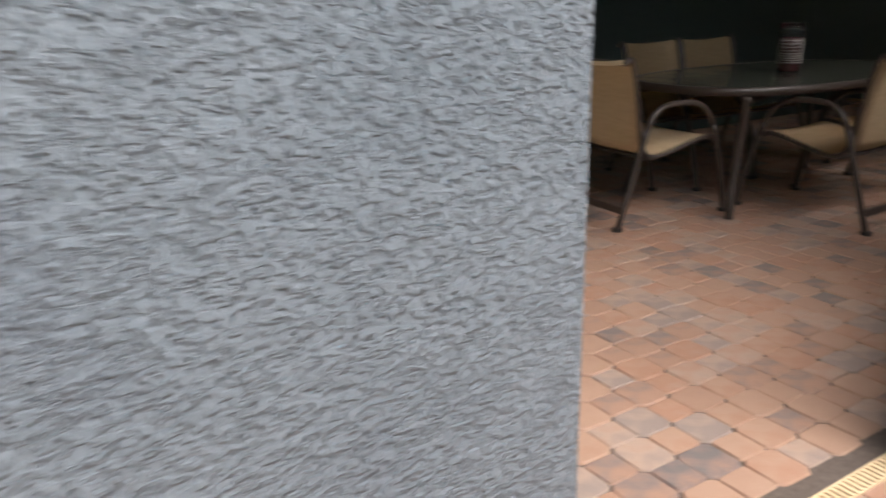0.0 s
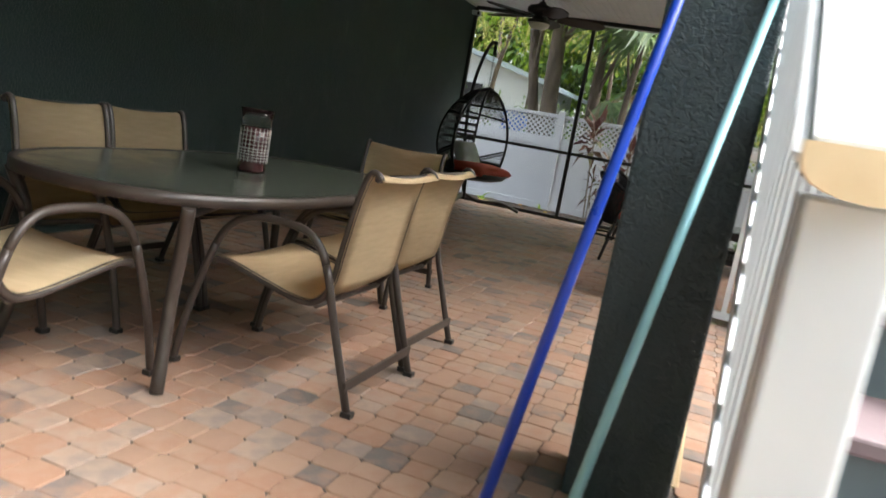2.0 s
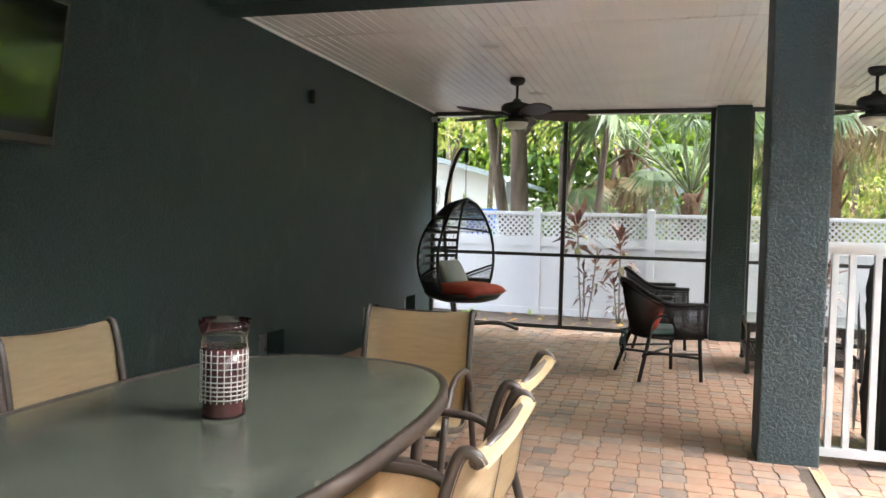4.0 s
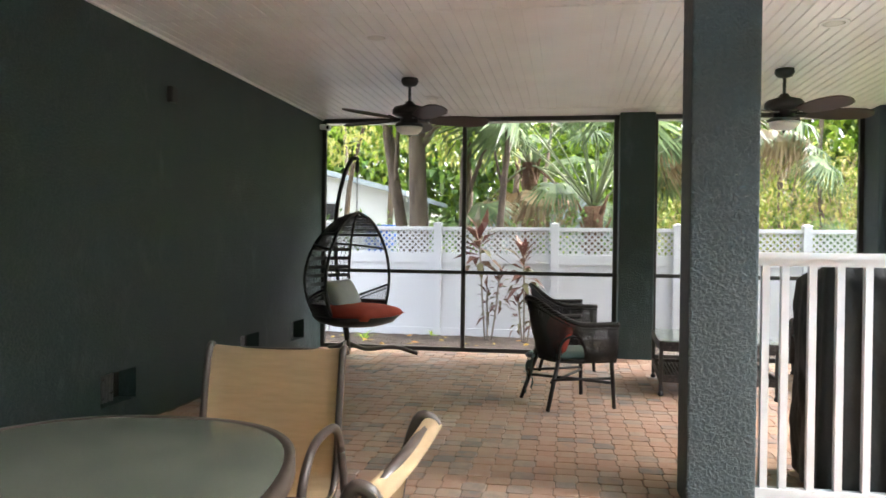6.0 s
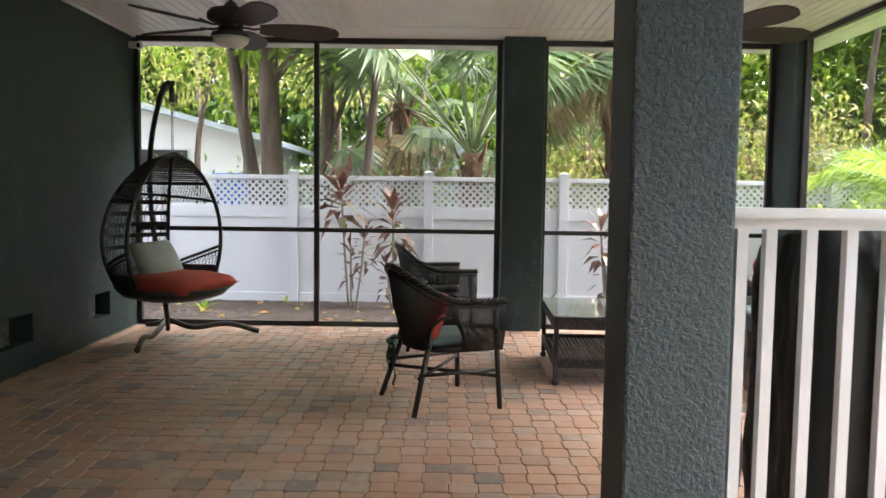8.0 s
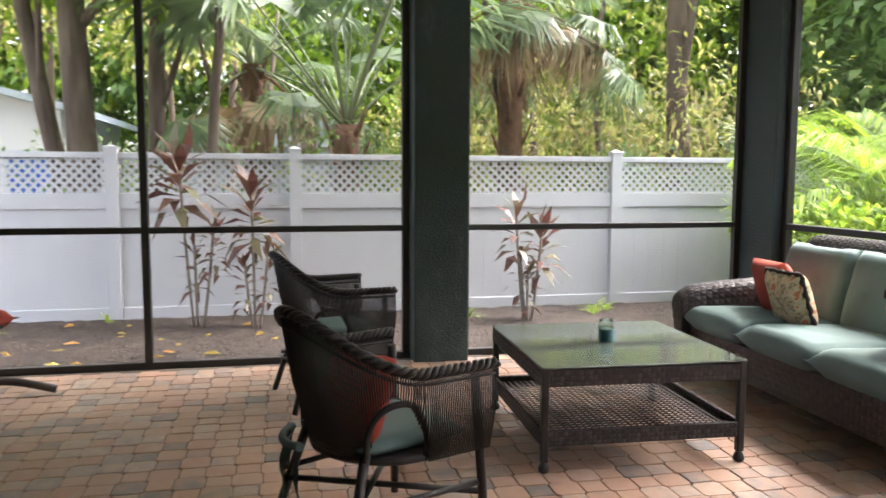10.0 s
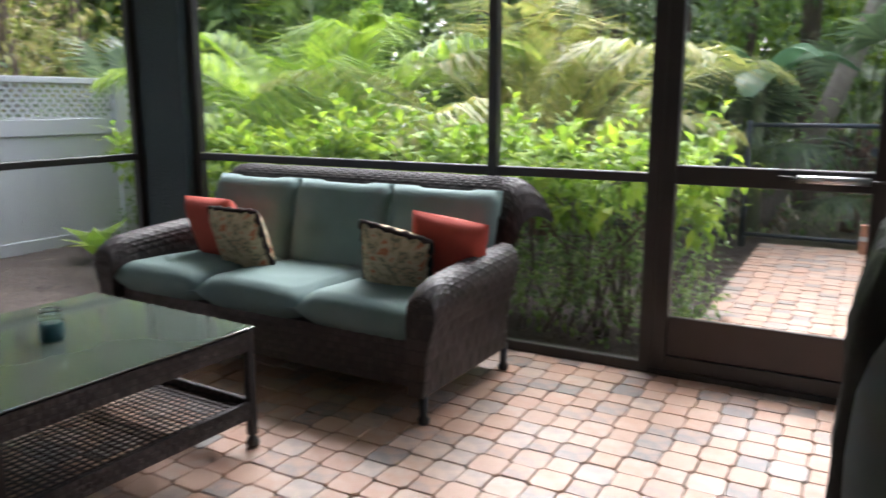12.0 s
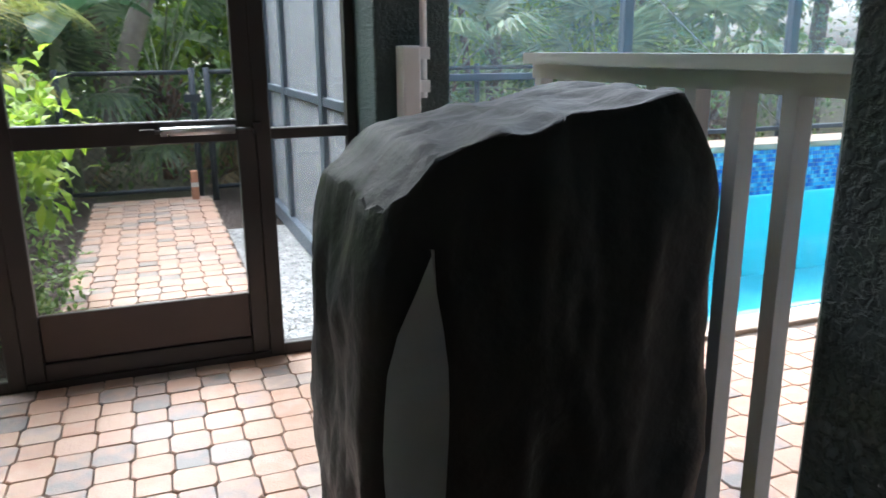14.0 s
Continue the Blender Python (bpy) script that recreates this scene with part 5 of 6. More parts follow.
def fence_bay(y):
    b = thing("fence_panel", "white vinyl privacy fence bay with a lattice top", "fence", FX, y, -0.23, group="white fence")
    boxes("post", M["white"], [(-0.062, 0.062, -0.062, 0.062, 0, 1.80)], b, r=0.004)
    bm = bmesh.new()
    vs = box(bm, -0.07, 0.07, -0.07, 0.07, 1.80, 1.812)
    part("post_cap", bm, M["white"], b)
    bm = bmesh.new()
    lo = [bm.verts.new(p) for p in ((-0.066, -0.066, 1.812), (0.066, -0.066, 1.812), (0.066, 0.066, 1.812), (-0.066, 0.066, 1.812))]
    apex = bm.verts.new((0, 0, 1.838))
    bm.faces.new(lo[::-1])
    for i in range(4):
        bm.faces.new((lo[i], lo[(i + 1) % 4], apex))
    part("post_cap", bm, M["white"], b)
    w = FP - 0.124
    for z0, z1 in ((1.695, 1.755), (1.18, 1.34), (0.03, 0.16)):
        boxes("rail", M["white"], [(-0.03, 0.03, 0.062, 0.062 + w, z0, z1)], b, r=0.004)
    boxes("panel", M["white"], [(-0.012, 0.012, 0.062, 0.062 + w, 0.16, 1.18)], b)
    bm = bmesh.new()
    for k in range(1, 9):
        y0 = 0.062 + w * k / 9
        box(bm, -0.0145, -0.011, y0 - 0.0015, y0 + 0.0015, 0.16, 1.18)
    part("groove", bm, M["rail"], b, kind="stuff")
    bm = bmesh.new()
    lattice(bm, w, 1.34, 1.695, 0.062)
    part("lattice", bm, M["white"], b)
    return b


bay = fence_bay(4.212 - 3 * FP - 0.0)
for k in (-6, -5, -4, -2, -1, 0, 1, 2):
    copy_thing(bay, pose(FX, 4.212 + k * FP, -0.23))

# black chain-link fence at the end of the path
M["fence_black"] = material("black_coated_steel", [(0.3, (0.02, 0.03, 0.04)), (0.7, (0.035, 0.05, 0.062))], rough=0.5, scale=8)
cl = thing("chain_link_fence", "black chain-link fence with a gate at the end of a path", "fence", 0, -5.25, -0.05)
for x in (6.4, 9.05, 9.18, 10.28, 10.45, 12.4, 14.4):
    bm = bmesh.new()
    tube(bm, [(x, 0, -0.1), (x, 0, 1.16)], 0.03, 10)
    part("post", bm, M["fence_black"], cl)
for z in (1.12, 0.08):
    bm = bmesh.new()
    for a, b in ((2.0, 9.05), (9.18, 10.28), (10.45, 16.4)):
        tube(bm, [(a, 0, z), (b, 0, z)], 0.021, 8)
    part("rail", bm, M["fence_black"], cl)
bm = bmesh.new()
for s in (-1, 1):
    x = 5.0
    while x < 14.5:
        tube(bm, [(x, 0.003 * s, 0.08), (x + s * 0.52, 0.003 * s, 0.6), (x + s * 1.04, 0.003 * s, 1.12)], 0.0016, 3)
        x += 0.075
part("mesh", bm, M["fence_black"], cl, kind="stuff")
boxes("gate_latch", M["fence_black"], [(9.12, 9.26, 0.02, 0.06, 0.86, 0.93)], cl)

# ---- pool and its cage ----
M["water"] = bpy.data.materials.new("pool_water")
M["water"].use_nodes = True
_nt = M["water"].node_tree
_b = _nt.nodes.new("ShaderNodeBsdfGlossy")
_b.inputs["Roughness"].default_value = 0.04
_t, _m = _nt.nodes.new("ShaderNodeBsdfTransparent"), _nt.nodes.new("ShaderNodeMixShader")
_t.inputs[0].default_value = (0.80, 0.97, 1.0, 1)
_m.inputs[0].default_value = 0.10
_nt.links.new(_t.outputs[0], _m.inputs[1])
_nt.links.new(_b.outputs[0], _m.inputs[2])
_nt.links.new(_m.outputs[0], _nt.nodes["Material Output"].inputs[0])
_n = _nt.nodes.new("ShaderNodeTexNoise")
_n.inputs["Scale"].default_value = 3.5
_bu = _nt.nodes.new("ShaderNodeBump")
_bu.inputs["Strength"].default_value, _bu.inputs["Distance"].default_value = 0.2, 0.02
_nt.links.new(_n.outputs[0], _bu.inputs["Height"])
_nt.links.new(_bu.outputs[0], _b.inputs["Normal"])
M["plaster"] = material("pale_aqua_plaster", [(0.3, (0.20, 0.60, 0.68)), (0.7, (0.27, 0.66, 0.73))], rough=0.6, scale=2)
M["shelf"] = material("white_pool_step", [(0.3, (0.52, 0.72, 0.75)), (0.7, (0.62, 0.8, 0.82))], rough=0.6, scale=2)
M["coping"] = material("tan_coping_stone", [(0.3, (0.33, 0.25, 0.19)), (0.7, (0.42, 0.33, 0.26))], rough=0.7, scale=8, bump=0.3, bump_scale=80)
M["tile"] = material("glazed_blue_tile", [(0.0, (0.015, 0.05, 0.30)), (0.3, (0.03, 0.12, 0.45)), (0.5, (0.10, 0.34, 0.62)), (0.7, (0.03, 0.09, 0.40)), (0.85, (0.20, 0.5, 0.7)), (1.0, (0.015, 0.04, 0.26))], rough=0.12, scale=25,
                     random_from="island", jitter=0.15)
M["navy"] = material("navy_tile", [(0.3, (0.01, 0.03, 0.16)), (0.7, (0.02, 0.05, 0.22))], rough=0.2, scale=20)
PX0, PX1, PY0, PY1 = -1.5, 7.5, -3.5, -0.68
pool = thing("swimming_pool", "bright aqua swimming pool with a blue tile band", "pool", 0, 0, 0, kind="structure")
boxes("basin", M["plaster"], [(PX0, PX1, PY0 - 0.1, PY0, -1.4, -0.1), (PX0, PX1, PY0, PY1, -1.0, -0.9), (PX1, PX1 + 0.1, PY0 - 0.1, PY1, -1.4, -0.1), (PX0 - 0.1, PX0, PY0 - 0.1, PY1, -1.4, -0.1), (PX0, PX1, PY1, PY1 + 0.05, -1.4, -0.05)], pool)
boxes("step", M["shelf"], [(PX0, PX1, PY1 - 0.55, PY1, -0.9, -0.22)], pool)
boxes("step", M["plaster"], [(PX0, PX1, PY1 - 0.87, PY1 - 0.55, -0.9, -0.45)], pool, r=0.01)
for k, d in enumerate((0.42, 0.52, 0.84)):
    bm = bmesh.new()
    z = -0.216 if k < 2 else -0.446
    for i in range(40):
        xa, xb = PX0 + 9.0 * i / 40, PX0 + 9.0 * (i + 1) / 40
        ya, yb = [PY1 - d + 0.012 * (q - 4) ** 2 * 0.5 for q in (xa, xb)]
        vs = [bm.verts.new(q) for q in ((xa, min(ya, PY1 - 0.01), z), (xb, min(yb, PY1 - 0.01), z), (xb, min(yb + 0.03, PY1), z), (xa, min(ya + 0.03, PY1), z))]
        bm.faces.new(vs)
    part("step_stripe", bm, M["navy"], pool)
ob = boxes("water", M["water"], [(PX0 + 0.003, PX1 - 0.003, PY0 + 0.003, PY1 - 0.003, -0.119, -0.115)], pool, "clear rippled aqua water")
ob.visible_shadow = False
boxes("raised_wall", M["coping"], [(PX0, PX1 + 0.1, PY0 - 0.35, PY0 - 0.012, -0.2, 0.33)], pool)
boxes("coping", M["coping"], [(PX0, PX1 + 0.1, PY0 - 0.4, PY0 + 0.02, 0.33, 0.385), (PX0, 7.35, PY1, PY1 + 0.16, -0.06, 0.012)], pool, r=0.01)
boxes("coping", M["coping"], [(PX1, PX1 + 0.3, PY0 - 0.4, PY1 + 0.16, -0.06, 0.01)], pool, r=0.01)
bm = bmesh.new()
x = PX0 + 2.0
while x < PX1:
    for k in range(12):
        z = -0.14 + k * 0.0385
        box(bm, x + 0.002, x + 0.0365, PY0 - 0.012, PY0 - 0.004, z + 0.002, z + 0.0365)
    x += 0.0385
part("tile_band", bm, M["tile"], pool, kind="stuff")
M["cage"] = material("blue_grey_aluminium", [(0.3, (0.07, 0.09, 0.115)), (0.7, (0.095, 0.12, 0.15))], rough=0.4, scale=4)
M["mesh"] = bpy.data.materials.new("insect_screen")
M["mesh"].use_nodes = True
_nt = M["mesh"].node_tree
_b = _nt.nodes["Principled BSDF"]
_b.inputs["Base Color"].default_value, _b.inputs["Roughness"].default_value = (0.36, 0.39, 0.41, 1), 0.7
_t, _m = _nt.nodes.new("ShaderNodeBsdfTransparent"), _nt.nodes.new("ShaderNodeMixShader")
_m.inputs[0].default_value = 0.16
_nt.links.new(_t.outputs[0], _m.inputs[1])
_nt.links.new(_b.outputs[0], _m.inputs[2])
_nt.links.new(_m.outputs[0], _nt.nodes["Material Output"].inputs[0])
M["mesh_fine"] = M["mesh"].copy()
M["mesh_fine"].name = "fine_insect_screen"
M["mesh_fine"].node_tree.nodes["Principled BSDF"].inputs["Base Color"].default_value = (0.12, 0.13, 0.14, 1)
for _q in M["mesh_fine"].node_tree.nodes:
    if _q.bl_idname == "ShaderNodeMixShader":
        _q.inputs[0].default_value = 0.14
cage = thing("pool_cage", "blue-grey aluminium pool enclosure with insect screens", "pool enclosure", 0, -4.35, 0)
for x in (-1.0, 1.1, 3.2, 5.25, 7.25, 8.62):
    bar("post", cage, (x - 0.05, x + 0.05, -0.05, 0.05, -0.1, 4.2), M["cage"])
bar("crossbar", cage, (-1.0, 8.62, -0.03, 0.03, 0.98, 1.04), M["cage"])
bar("crossbar", cage, (-1.0, 8.62, -0.03, 0.03, 2.6, 2.66), M["cage"])
bar("sill", cage, (-1.0, 8.62, -0.03, 0.03, 0.385, 0.43), M["cage"])
bar("end_post", cage, (8.585, 8.655, 0.75, 0.85, -0.1, 3.0), M["cage"])
bar("end_post", cage, (8.585, 8.655, 2.0, 2.1, -0.1, 3.0), M["cage"])
bar("end_rail", cage, (8.59, 8.65, 0.05, 3.2, 0.95, 1.0), M["cage"])
bar("end_sill", cage, (8.57, 8.67, 0.05, 3.2, -0.05, 0.06), M["cage"])
bm = bmesh.new()
for q in ((-1.0, 5.25, 0.4, 3.0), (3.2, 7.25, 0.4, 3.4)):
    tube(bm, [(q[0], 0.06, q[2]), (q[1], 0.06, q[3])], 0.004, 5)
part("brace_cable", bm, M["metal"], cage)
ob = boxes("screen_mesh", M["mesh"], [(-1.0, 8.62, 0.0, 0.002, 0.0, 4.2)], cage, "fine grey insect screen")
ob.visible_shadow = False
ob = boxes("screen_mesh", M["mesh"], [(8.62 + k * 0.004, 8.6205 + k * 0.004, 0.05, 3.2, 0.0, 3.0) for k in range(3)], cage, "fine grey insect screen")
ob.visible_shadow = False

# insect screens of the patio
for parent, dims in ((east, [(EAST - 0.0003, EAST + 0.0003, a, b, c, d) for a, b in ((3.425, WALL_Y - 0.045), (1.685, 3.375), (-0.915, 1.2)) for c, d in ((0.04, 0.905), (0.948, 2.70))]),
                     (side, [(a, b, SIDE - 0.0003, SIDE + 0.0003, c, d) for a, b in ((10.98, 13.03), (10.16, 10.93), (8.81, 9.12)) for c, d in ((0.05, 0.915), (0.96, 2.70))]),
                     (door, [(9.25, 10.03, SIDE + 0.0047, SIDE + 0.0053, c, d) for c, d in ((0.29, 0.915), (1.0, 2.03))])):
    for d in dims:
        ob = boxes("screen_mesh", M["mesh_fine"], [d], parent, "fine insect screen")
        ob.visible_shadow = False

# ---- plants ----


class Leaves:
    """Collects flat bent leaves and writes them as one mesh."""

    def __init__(self, seed):
        self.v, self.f, self.r = [], [], random.Random(seed)

    def leaf(self, p, d, up, l, w, droop=0.2):
        d = d.normalized()
        s = d.cross(up)
        s = s.normalized() if s.length > 1e-4 else d.orthogonal().normalized()
        n = s.cross(d).normalized()
        b = len(self.v)
        m = p + d * l * 0.5 + n * l * 0.06
        e = p + d * l - n * l * droop
        self.v += [tuple(p), tuple(m + s * w * 0.5), tuple(m - s * w * 0.5), tuple(e)]
        self.f += [(b, b + 1, b + 2), (b + 1, b + 3, b + 2)]

    def rand(self):
        r = self.r
        while True:
            q = Vector((r.uniform(-1, 1), r.uniform(-1, 1), r.uniform(-1, 1)))
            if 0.05 < q.length < 1:
                return q

    def clump(self, c, rad, n, l, w):
        for _ in range(n):
            q = self.rand()
            p = c + q * rad
            d = q.normalized() + self.rand() * 0.7 + Vector((0, 0, -0.15))
            self.leaf(p, d, Vector((0, 0, 1)) + self.rand() * 0.4, l * self.r.uniform(0.6, 1.3), w * self.r.uniform(0.7, 1.2))

    def make(self, name, mat, parent=None, label="", kind=""):
        return raw(name, self.v, self.f, mat, parent, label, kind)


def limb(bm, pts, r0, r1):
    q = curve_points(pts, 5)
    tube(bm, q, [r0 + (r1 - r0) * i / (len(q) - 1) for i in range(len(q))], 8)
    return q


def tree(x, y, h, r0, lean, crown_c, crown_r, n, l, w, mat, label, seed, limbs=5, low=False):
    t = thing("tree", label, "tree", x, y, GZ)
    rng = random.Random(seed)
    bm = bmesh.new()
    path = [(0, 0, 0), (lean[0] * 0.25 + 0.05, lean[1] * 0.3, h * 0.3), (lean[0] * 0.6, lean[1] * 0.6 + 0.06, h * 0.65), (lean[0], lean[1], h)]
    q = limb(bm, path, r0, r0 * 0.55)
    part("trunk", bm, M["bark"], t)
    lv = Leaves(seed)
    for k in range(limbs):
        a = rng.uniform(0, 6.28)
        s = q[int(len(q) * rng.uniform(0.45, 0.95))]
        e = Vector((crown_c[0] + math.cos(a) * crown_r * rng.uniform(0.4, 0.95), crown_c[1] + math.sin(a) * crown_r * rng.uniform(0.4, 0.95), crown_c[2] + rng.uniform(-0.5, 0.6) * crown_r * 0.7))
        bm = bmesh.new()
        b = limb(bm, [s, s.lerp(e, 0.5) + Vector((0, 0, 0.2)), e], r0 * 0.35, r0 * 0.08)
        part("limb", bm, M["bark"], t)
        for p in b[4:]:
            lv.clump(p + lv.rand() * 0.3, crown_r * 0.28, max(4, n // (limbs * 8)), l, w)
    for _ in range(int(n / 45)):
        c = lv.rand()
        c = Vector((crown_c[0] + c.x * crown_r, crown_c[1] + c.y * crown_r, crown_c[2] + c.z * crown_r * 0.75))
        lv.clump(c, crown_r * rng.uniform(0.12, 0.25), 26, l, w)
    lv.make("crown", M[mat], t)
    return t


def fan_palm(x, y, h, n, size, label, seed, trunk_r=0.16, tilt=(0, 0), dry=4, spread=(5, 80)):
    t = thing("fan_palm", label, "palm", x, y, GZ)
    rng = random.Random(seed)
    M.setdefault("boots", material("red_brown_palm_trunk", [(0.3, (0.10, 0.05, 0.03)), (0.7, (0.24, 0.13, 0.08))], rough=0.95, scale=14, bump=1.0, bump_scale=30, bump_dist=0.03))
    bm = bmesh.new()
    top = Vector((tilt[0], tilt[1], h))
    tube(bm, curve_points([(0, 0, 0), (tilt[0] * 0.4, tilt[1] * 0.4, h * 0.5), top], 6), trunk_r, 12)
    part("trunk", bm, M["boots"], t)
    for k in range(22):
        a, z = k * 2.4, h * (0.25 + 0.75 * k / 22)
        b = Vector((tilt[0] * z / h + math.cos(a) * trunk_r * 0.8, tilt[1] * z / h + math.sin(a) * trunk_r * 0.8, z))
        bm = bmesh.new()
        tube(bm, [b, b + Vector((math.cos(a) * 0.08, math.sin(a) * 0.08, 0.14)), b + Vector((math.cos(a) * 0.16, math.sin(a) * 0.16, 0.32))], [0.05, 0.04, 0.02], 5, flat=0.6)
        part("boot", bm, M["boots"], t)
    M.setdefault("stem", material("pale_green_stem", [(0.3, (0.16, 0.2, 0.10)), (0.7, (0.26, 0.30, 0.17))], rough=0.45, scale=6))
    for k in range(n + dry):
        isdry = k >= n
        az = k * 2.399 + rng.uniform(-0.3, 0.3)
        el = math.radians(rng.uniform(*spread) if not isdry else rng.uniform(-35, -5))
        length = size * rng.uniform(0.85, 1.3) * (0.6 if isdry else 1)
        d = Vector((math.cos(az) * math.cos(el), math.sin(az) * math.cos(el), math.sin(el)))
        p0 = top + Vector((0, 0, -0.05))
        sag = 0.28 * (1 - math.sin(max(0, el)) * 0.7)
        pts = [p0 + d * length * s - Vector((0, 0, sag * length * s * s)) for s in (0, 0.25, 0.5, 0.75, 1)]
        bm = bmesh.new()
        tube(bm, pts, [0.022, 0.018, 0.014, 0.011, 0.008], 5)
        part("stem", bm, M["stem"] if not isdry else M["boots"], t)
        lv = Leaves(seed * 100 + k)
        e, dd = pts[-1], (pts[-1] - pts[-2]).normalized()
        s = dd.cross(Vector((0, 0, 1))).normalized()
        u = s.cross(dd).normalized()
        fr = size * rng.uniform(0.5, 0.65)
        for j in range(38):
            a = math.radians(-115 + 230 * j / 37)
            q = dd * math.cos(a) + s * math.sin(a) - u * (0.10 + 0.15 * abs(math.sin(a)))
            l = fr * (0.75 + 0.25 * math.cos(a)) * rng.uniform(0.9, 1.05)
            lv.leaf(e, q, u + lv.rand() * 0.15, l * rng.uniform(0.85, 1.1), 0.036 * size, droop=rng.uniform(0.08, 0.42) + (0.4 if isdry else 0))
            tip = e + q * l * 0.85
            if rng.random() < 0.6:
                lv.leaf(tip, q + Vector((0, 0, -0.8)), u, l * 0.3, 0.016 * size, 0.3)
        lv.make("frond", M["leaf_dry"] if isdry else M["leaf_dark"], t)
    return t


def feather_palm(x, y, n, size, label, seed, mat="leaf_lime", base=0.2):
    t = thing("feather_palm", label, "palm", x, y, GZ)
    rng = random.Random(seed)
    bm = bmesh.new()
    for k in range(5):
        a = k * 1.26
        tube(bm, [(math.cos(a) * base, math.sin(a) * base, 0), (math.cos(a) * base * 1.4, math.sin(a) * base * 1.4, size * 0.35)], [0.05, 0.035], 7)
    part("trunk", bm, M["boots"], t)
    for k in range(n):
        az = k * 2.399
        el = math.radians(rng.uniform(35, 85))
        d = Vector((math.cos(az) * math.cos(el), math.sin(az) * math.cos(el), math.sin(el)))
        L = size * rng.uniform(0.8, 1.25)
        pts = []
        for i in range(9):
            s = i / 8
            pts.append(Vector((math.cos(az) * base, math.sin(az) * base, size * 0.2)) + d * L * s - Vector((0, 0, 0.45 * L * s ** 2.2)))
        bm = bmesh.new()
        tube(bm, pts, [0.014 - 0.0013 * i for i in range(9)], 5)
        part("stem", bm, M["stem"], t)
        lv = Leaves(seed * 77 + k)
        for i in range(80):
            s = 0.14 + 0.86 * i / 80
            f = s * 8
            a = min(7, int(f))
            p = pts[a].lerp(pts[a + 1], f - a)
            dd = (pts[a + 1] - pts[a]).normalized()
            side_ = dd.cross(Vector((0, 0, 1))).normalized()
            l = size * 0.30 * rng.uniform(0.85, 1.1) * math.sin(math.pi * (0.15 + 0.8 * s)) ** 0.7
            for sg in (-1, 1):
                lv.leaf(p, dd * 0.7 + side_ * sg + Vector((0, 0, 0.15)), Vector((0, 0, 1)) + lv.rand() * 0.35, l, 0.024, droop=rng.uniform(0.2, 0.5))
        lv.make("frond", M[mat], t)


def cordyline(x, y, z, stalks, label, seed):
    t = thing("cordyline", label, "plant", x, y, z)
    rng = random.Random(seed)
    M.setdefault("cane", material("grey_cane", [(0.3, (0.2, 0.17, 0.14)), (0.7, (0.32, 0.28, 0.23))], rough=0.8, scale=20))
    for i, (dx, dy, h, l, n) in enumerate(stalks):
        bm = bmesh.new()
        tube(bm, curve_points([(dx * 0.3, dy * 0.3, 0), (dx * 0.7, dy * 0.7, h * 0.5), (dx, dy, h)], 5), [0.014] * 11, 7)
        part("cane", bm, M["cane"], t)
        lv = Leaves(seed + i)
        for k in range(n):
            a = k * 2.399
            s = k / n
            el = -0.35 + 1.75 * s ** 1.5
            lv.leaf(Vector((dx, dy, h - 0.46 + 0.46 * s)), Vector((math.cos(a) * math.cos(el), math.sin(a) * math.cos(el), math.sin(el))), Vector((0, 0, 1)) + lv.rand() * 0.5, l * rng.uniform(0.8, 1.25), l * 0.27, droop=0.10 + 0.22 * (1 - s))
        lv.make("leaf_head", M["cordyline"], t)


def small_plant(x, y, z, n, l, mat, label, seed, w=0.18):
    t = thing("small_plant", label, "plant", x, y, z)
    lv = Leaves(seed)
    for k in range(n):
        a = k * 2.399
        el = lv.r.uniform(0.3, 1.2)
        lv.leaf(Vector((0, 0, 0)), Vector((math.cos(a) * math.cos(el), math.sin(a) * math.cos(el), math.sin(el))), Vector((0, 0, 1)), l * lv.r.uniform(0.6, 1.1), l * w, droop=0.3)
    lv.make("leaves", M[mat], t)


cordyline(15.75, 3.33, -0.17, [(0.0, 0.14, 1.56, 0.42, 30), (0.05, -0.16, 0.98, 0.22, 22), (0.02, 0.02, 0.80, 0.2, 18)], "tall bronze-leaved cordyline before a white fence", 3)
cordyline(15.55, 2.78, -0.17, [(0.0, 0.02, 1.28, 0.36, 26), (0.05, 0.1, 0.66, 0.2, 20), (-0.05, -0.12, 0.72, 0.2, 18)], "bronze-leaved cordyline beside a taller one", 5)
cordyline(15.35, 0.14, -0.16, [(0.0, 0.13, 1.12, 0.30, 22), (0.05, -0.16, 0.92, 0.30, 28), (0.0, 0.0, 0.55, 0.18, 14), (0.05, 0.06, 0.70, 0.2, 12)], "red-leaved cordyline on thin canes by a white fence", 7)
small_plant(15.6, 0.85, -0.18, 26, 0.33, "leaf", "low fern in dark mulch", 11, 0.10)
small_plant(15.7, 0.65, -0.18, 20, 0.24, "leaf", "low fern in dark mulch", 12, 0.10)
small_plant(15.7, -0.72, -0.18, 18, 0.30, "leaf_lime", "thin lime grass tuft by a fence post", 13, 0.07)
small_plant(15.9, -0.95, -0.18, 12, 0.2, "leaf_lime", "small lime weed by a fence post", 14, 0.12)
small_plant(16.2, 4.25, -0.2, 8, 0.18, "leaf_lime", "small lime weed at a fence post", 15, 0.15)
small_plant(15.2, 5.05, -0.15, 9, 0.28, "leaf_lime", "thin young weed in the mulch", 16, 0.15)
small_plant(15.4, -1.95, -0.15, 7, 0.55, "leaf_lime", "young broad-leaved shrub by the fence", 17, 0.3)

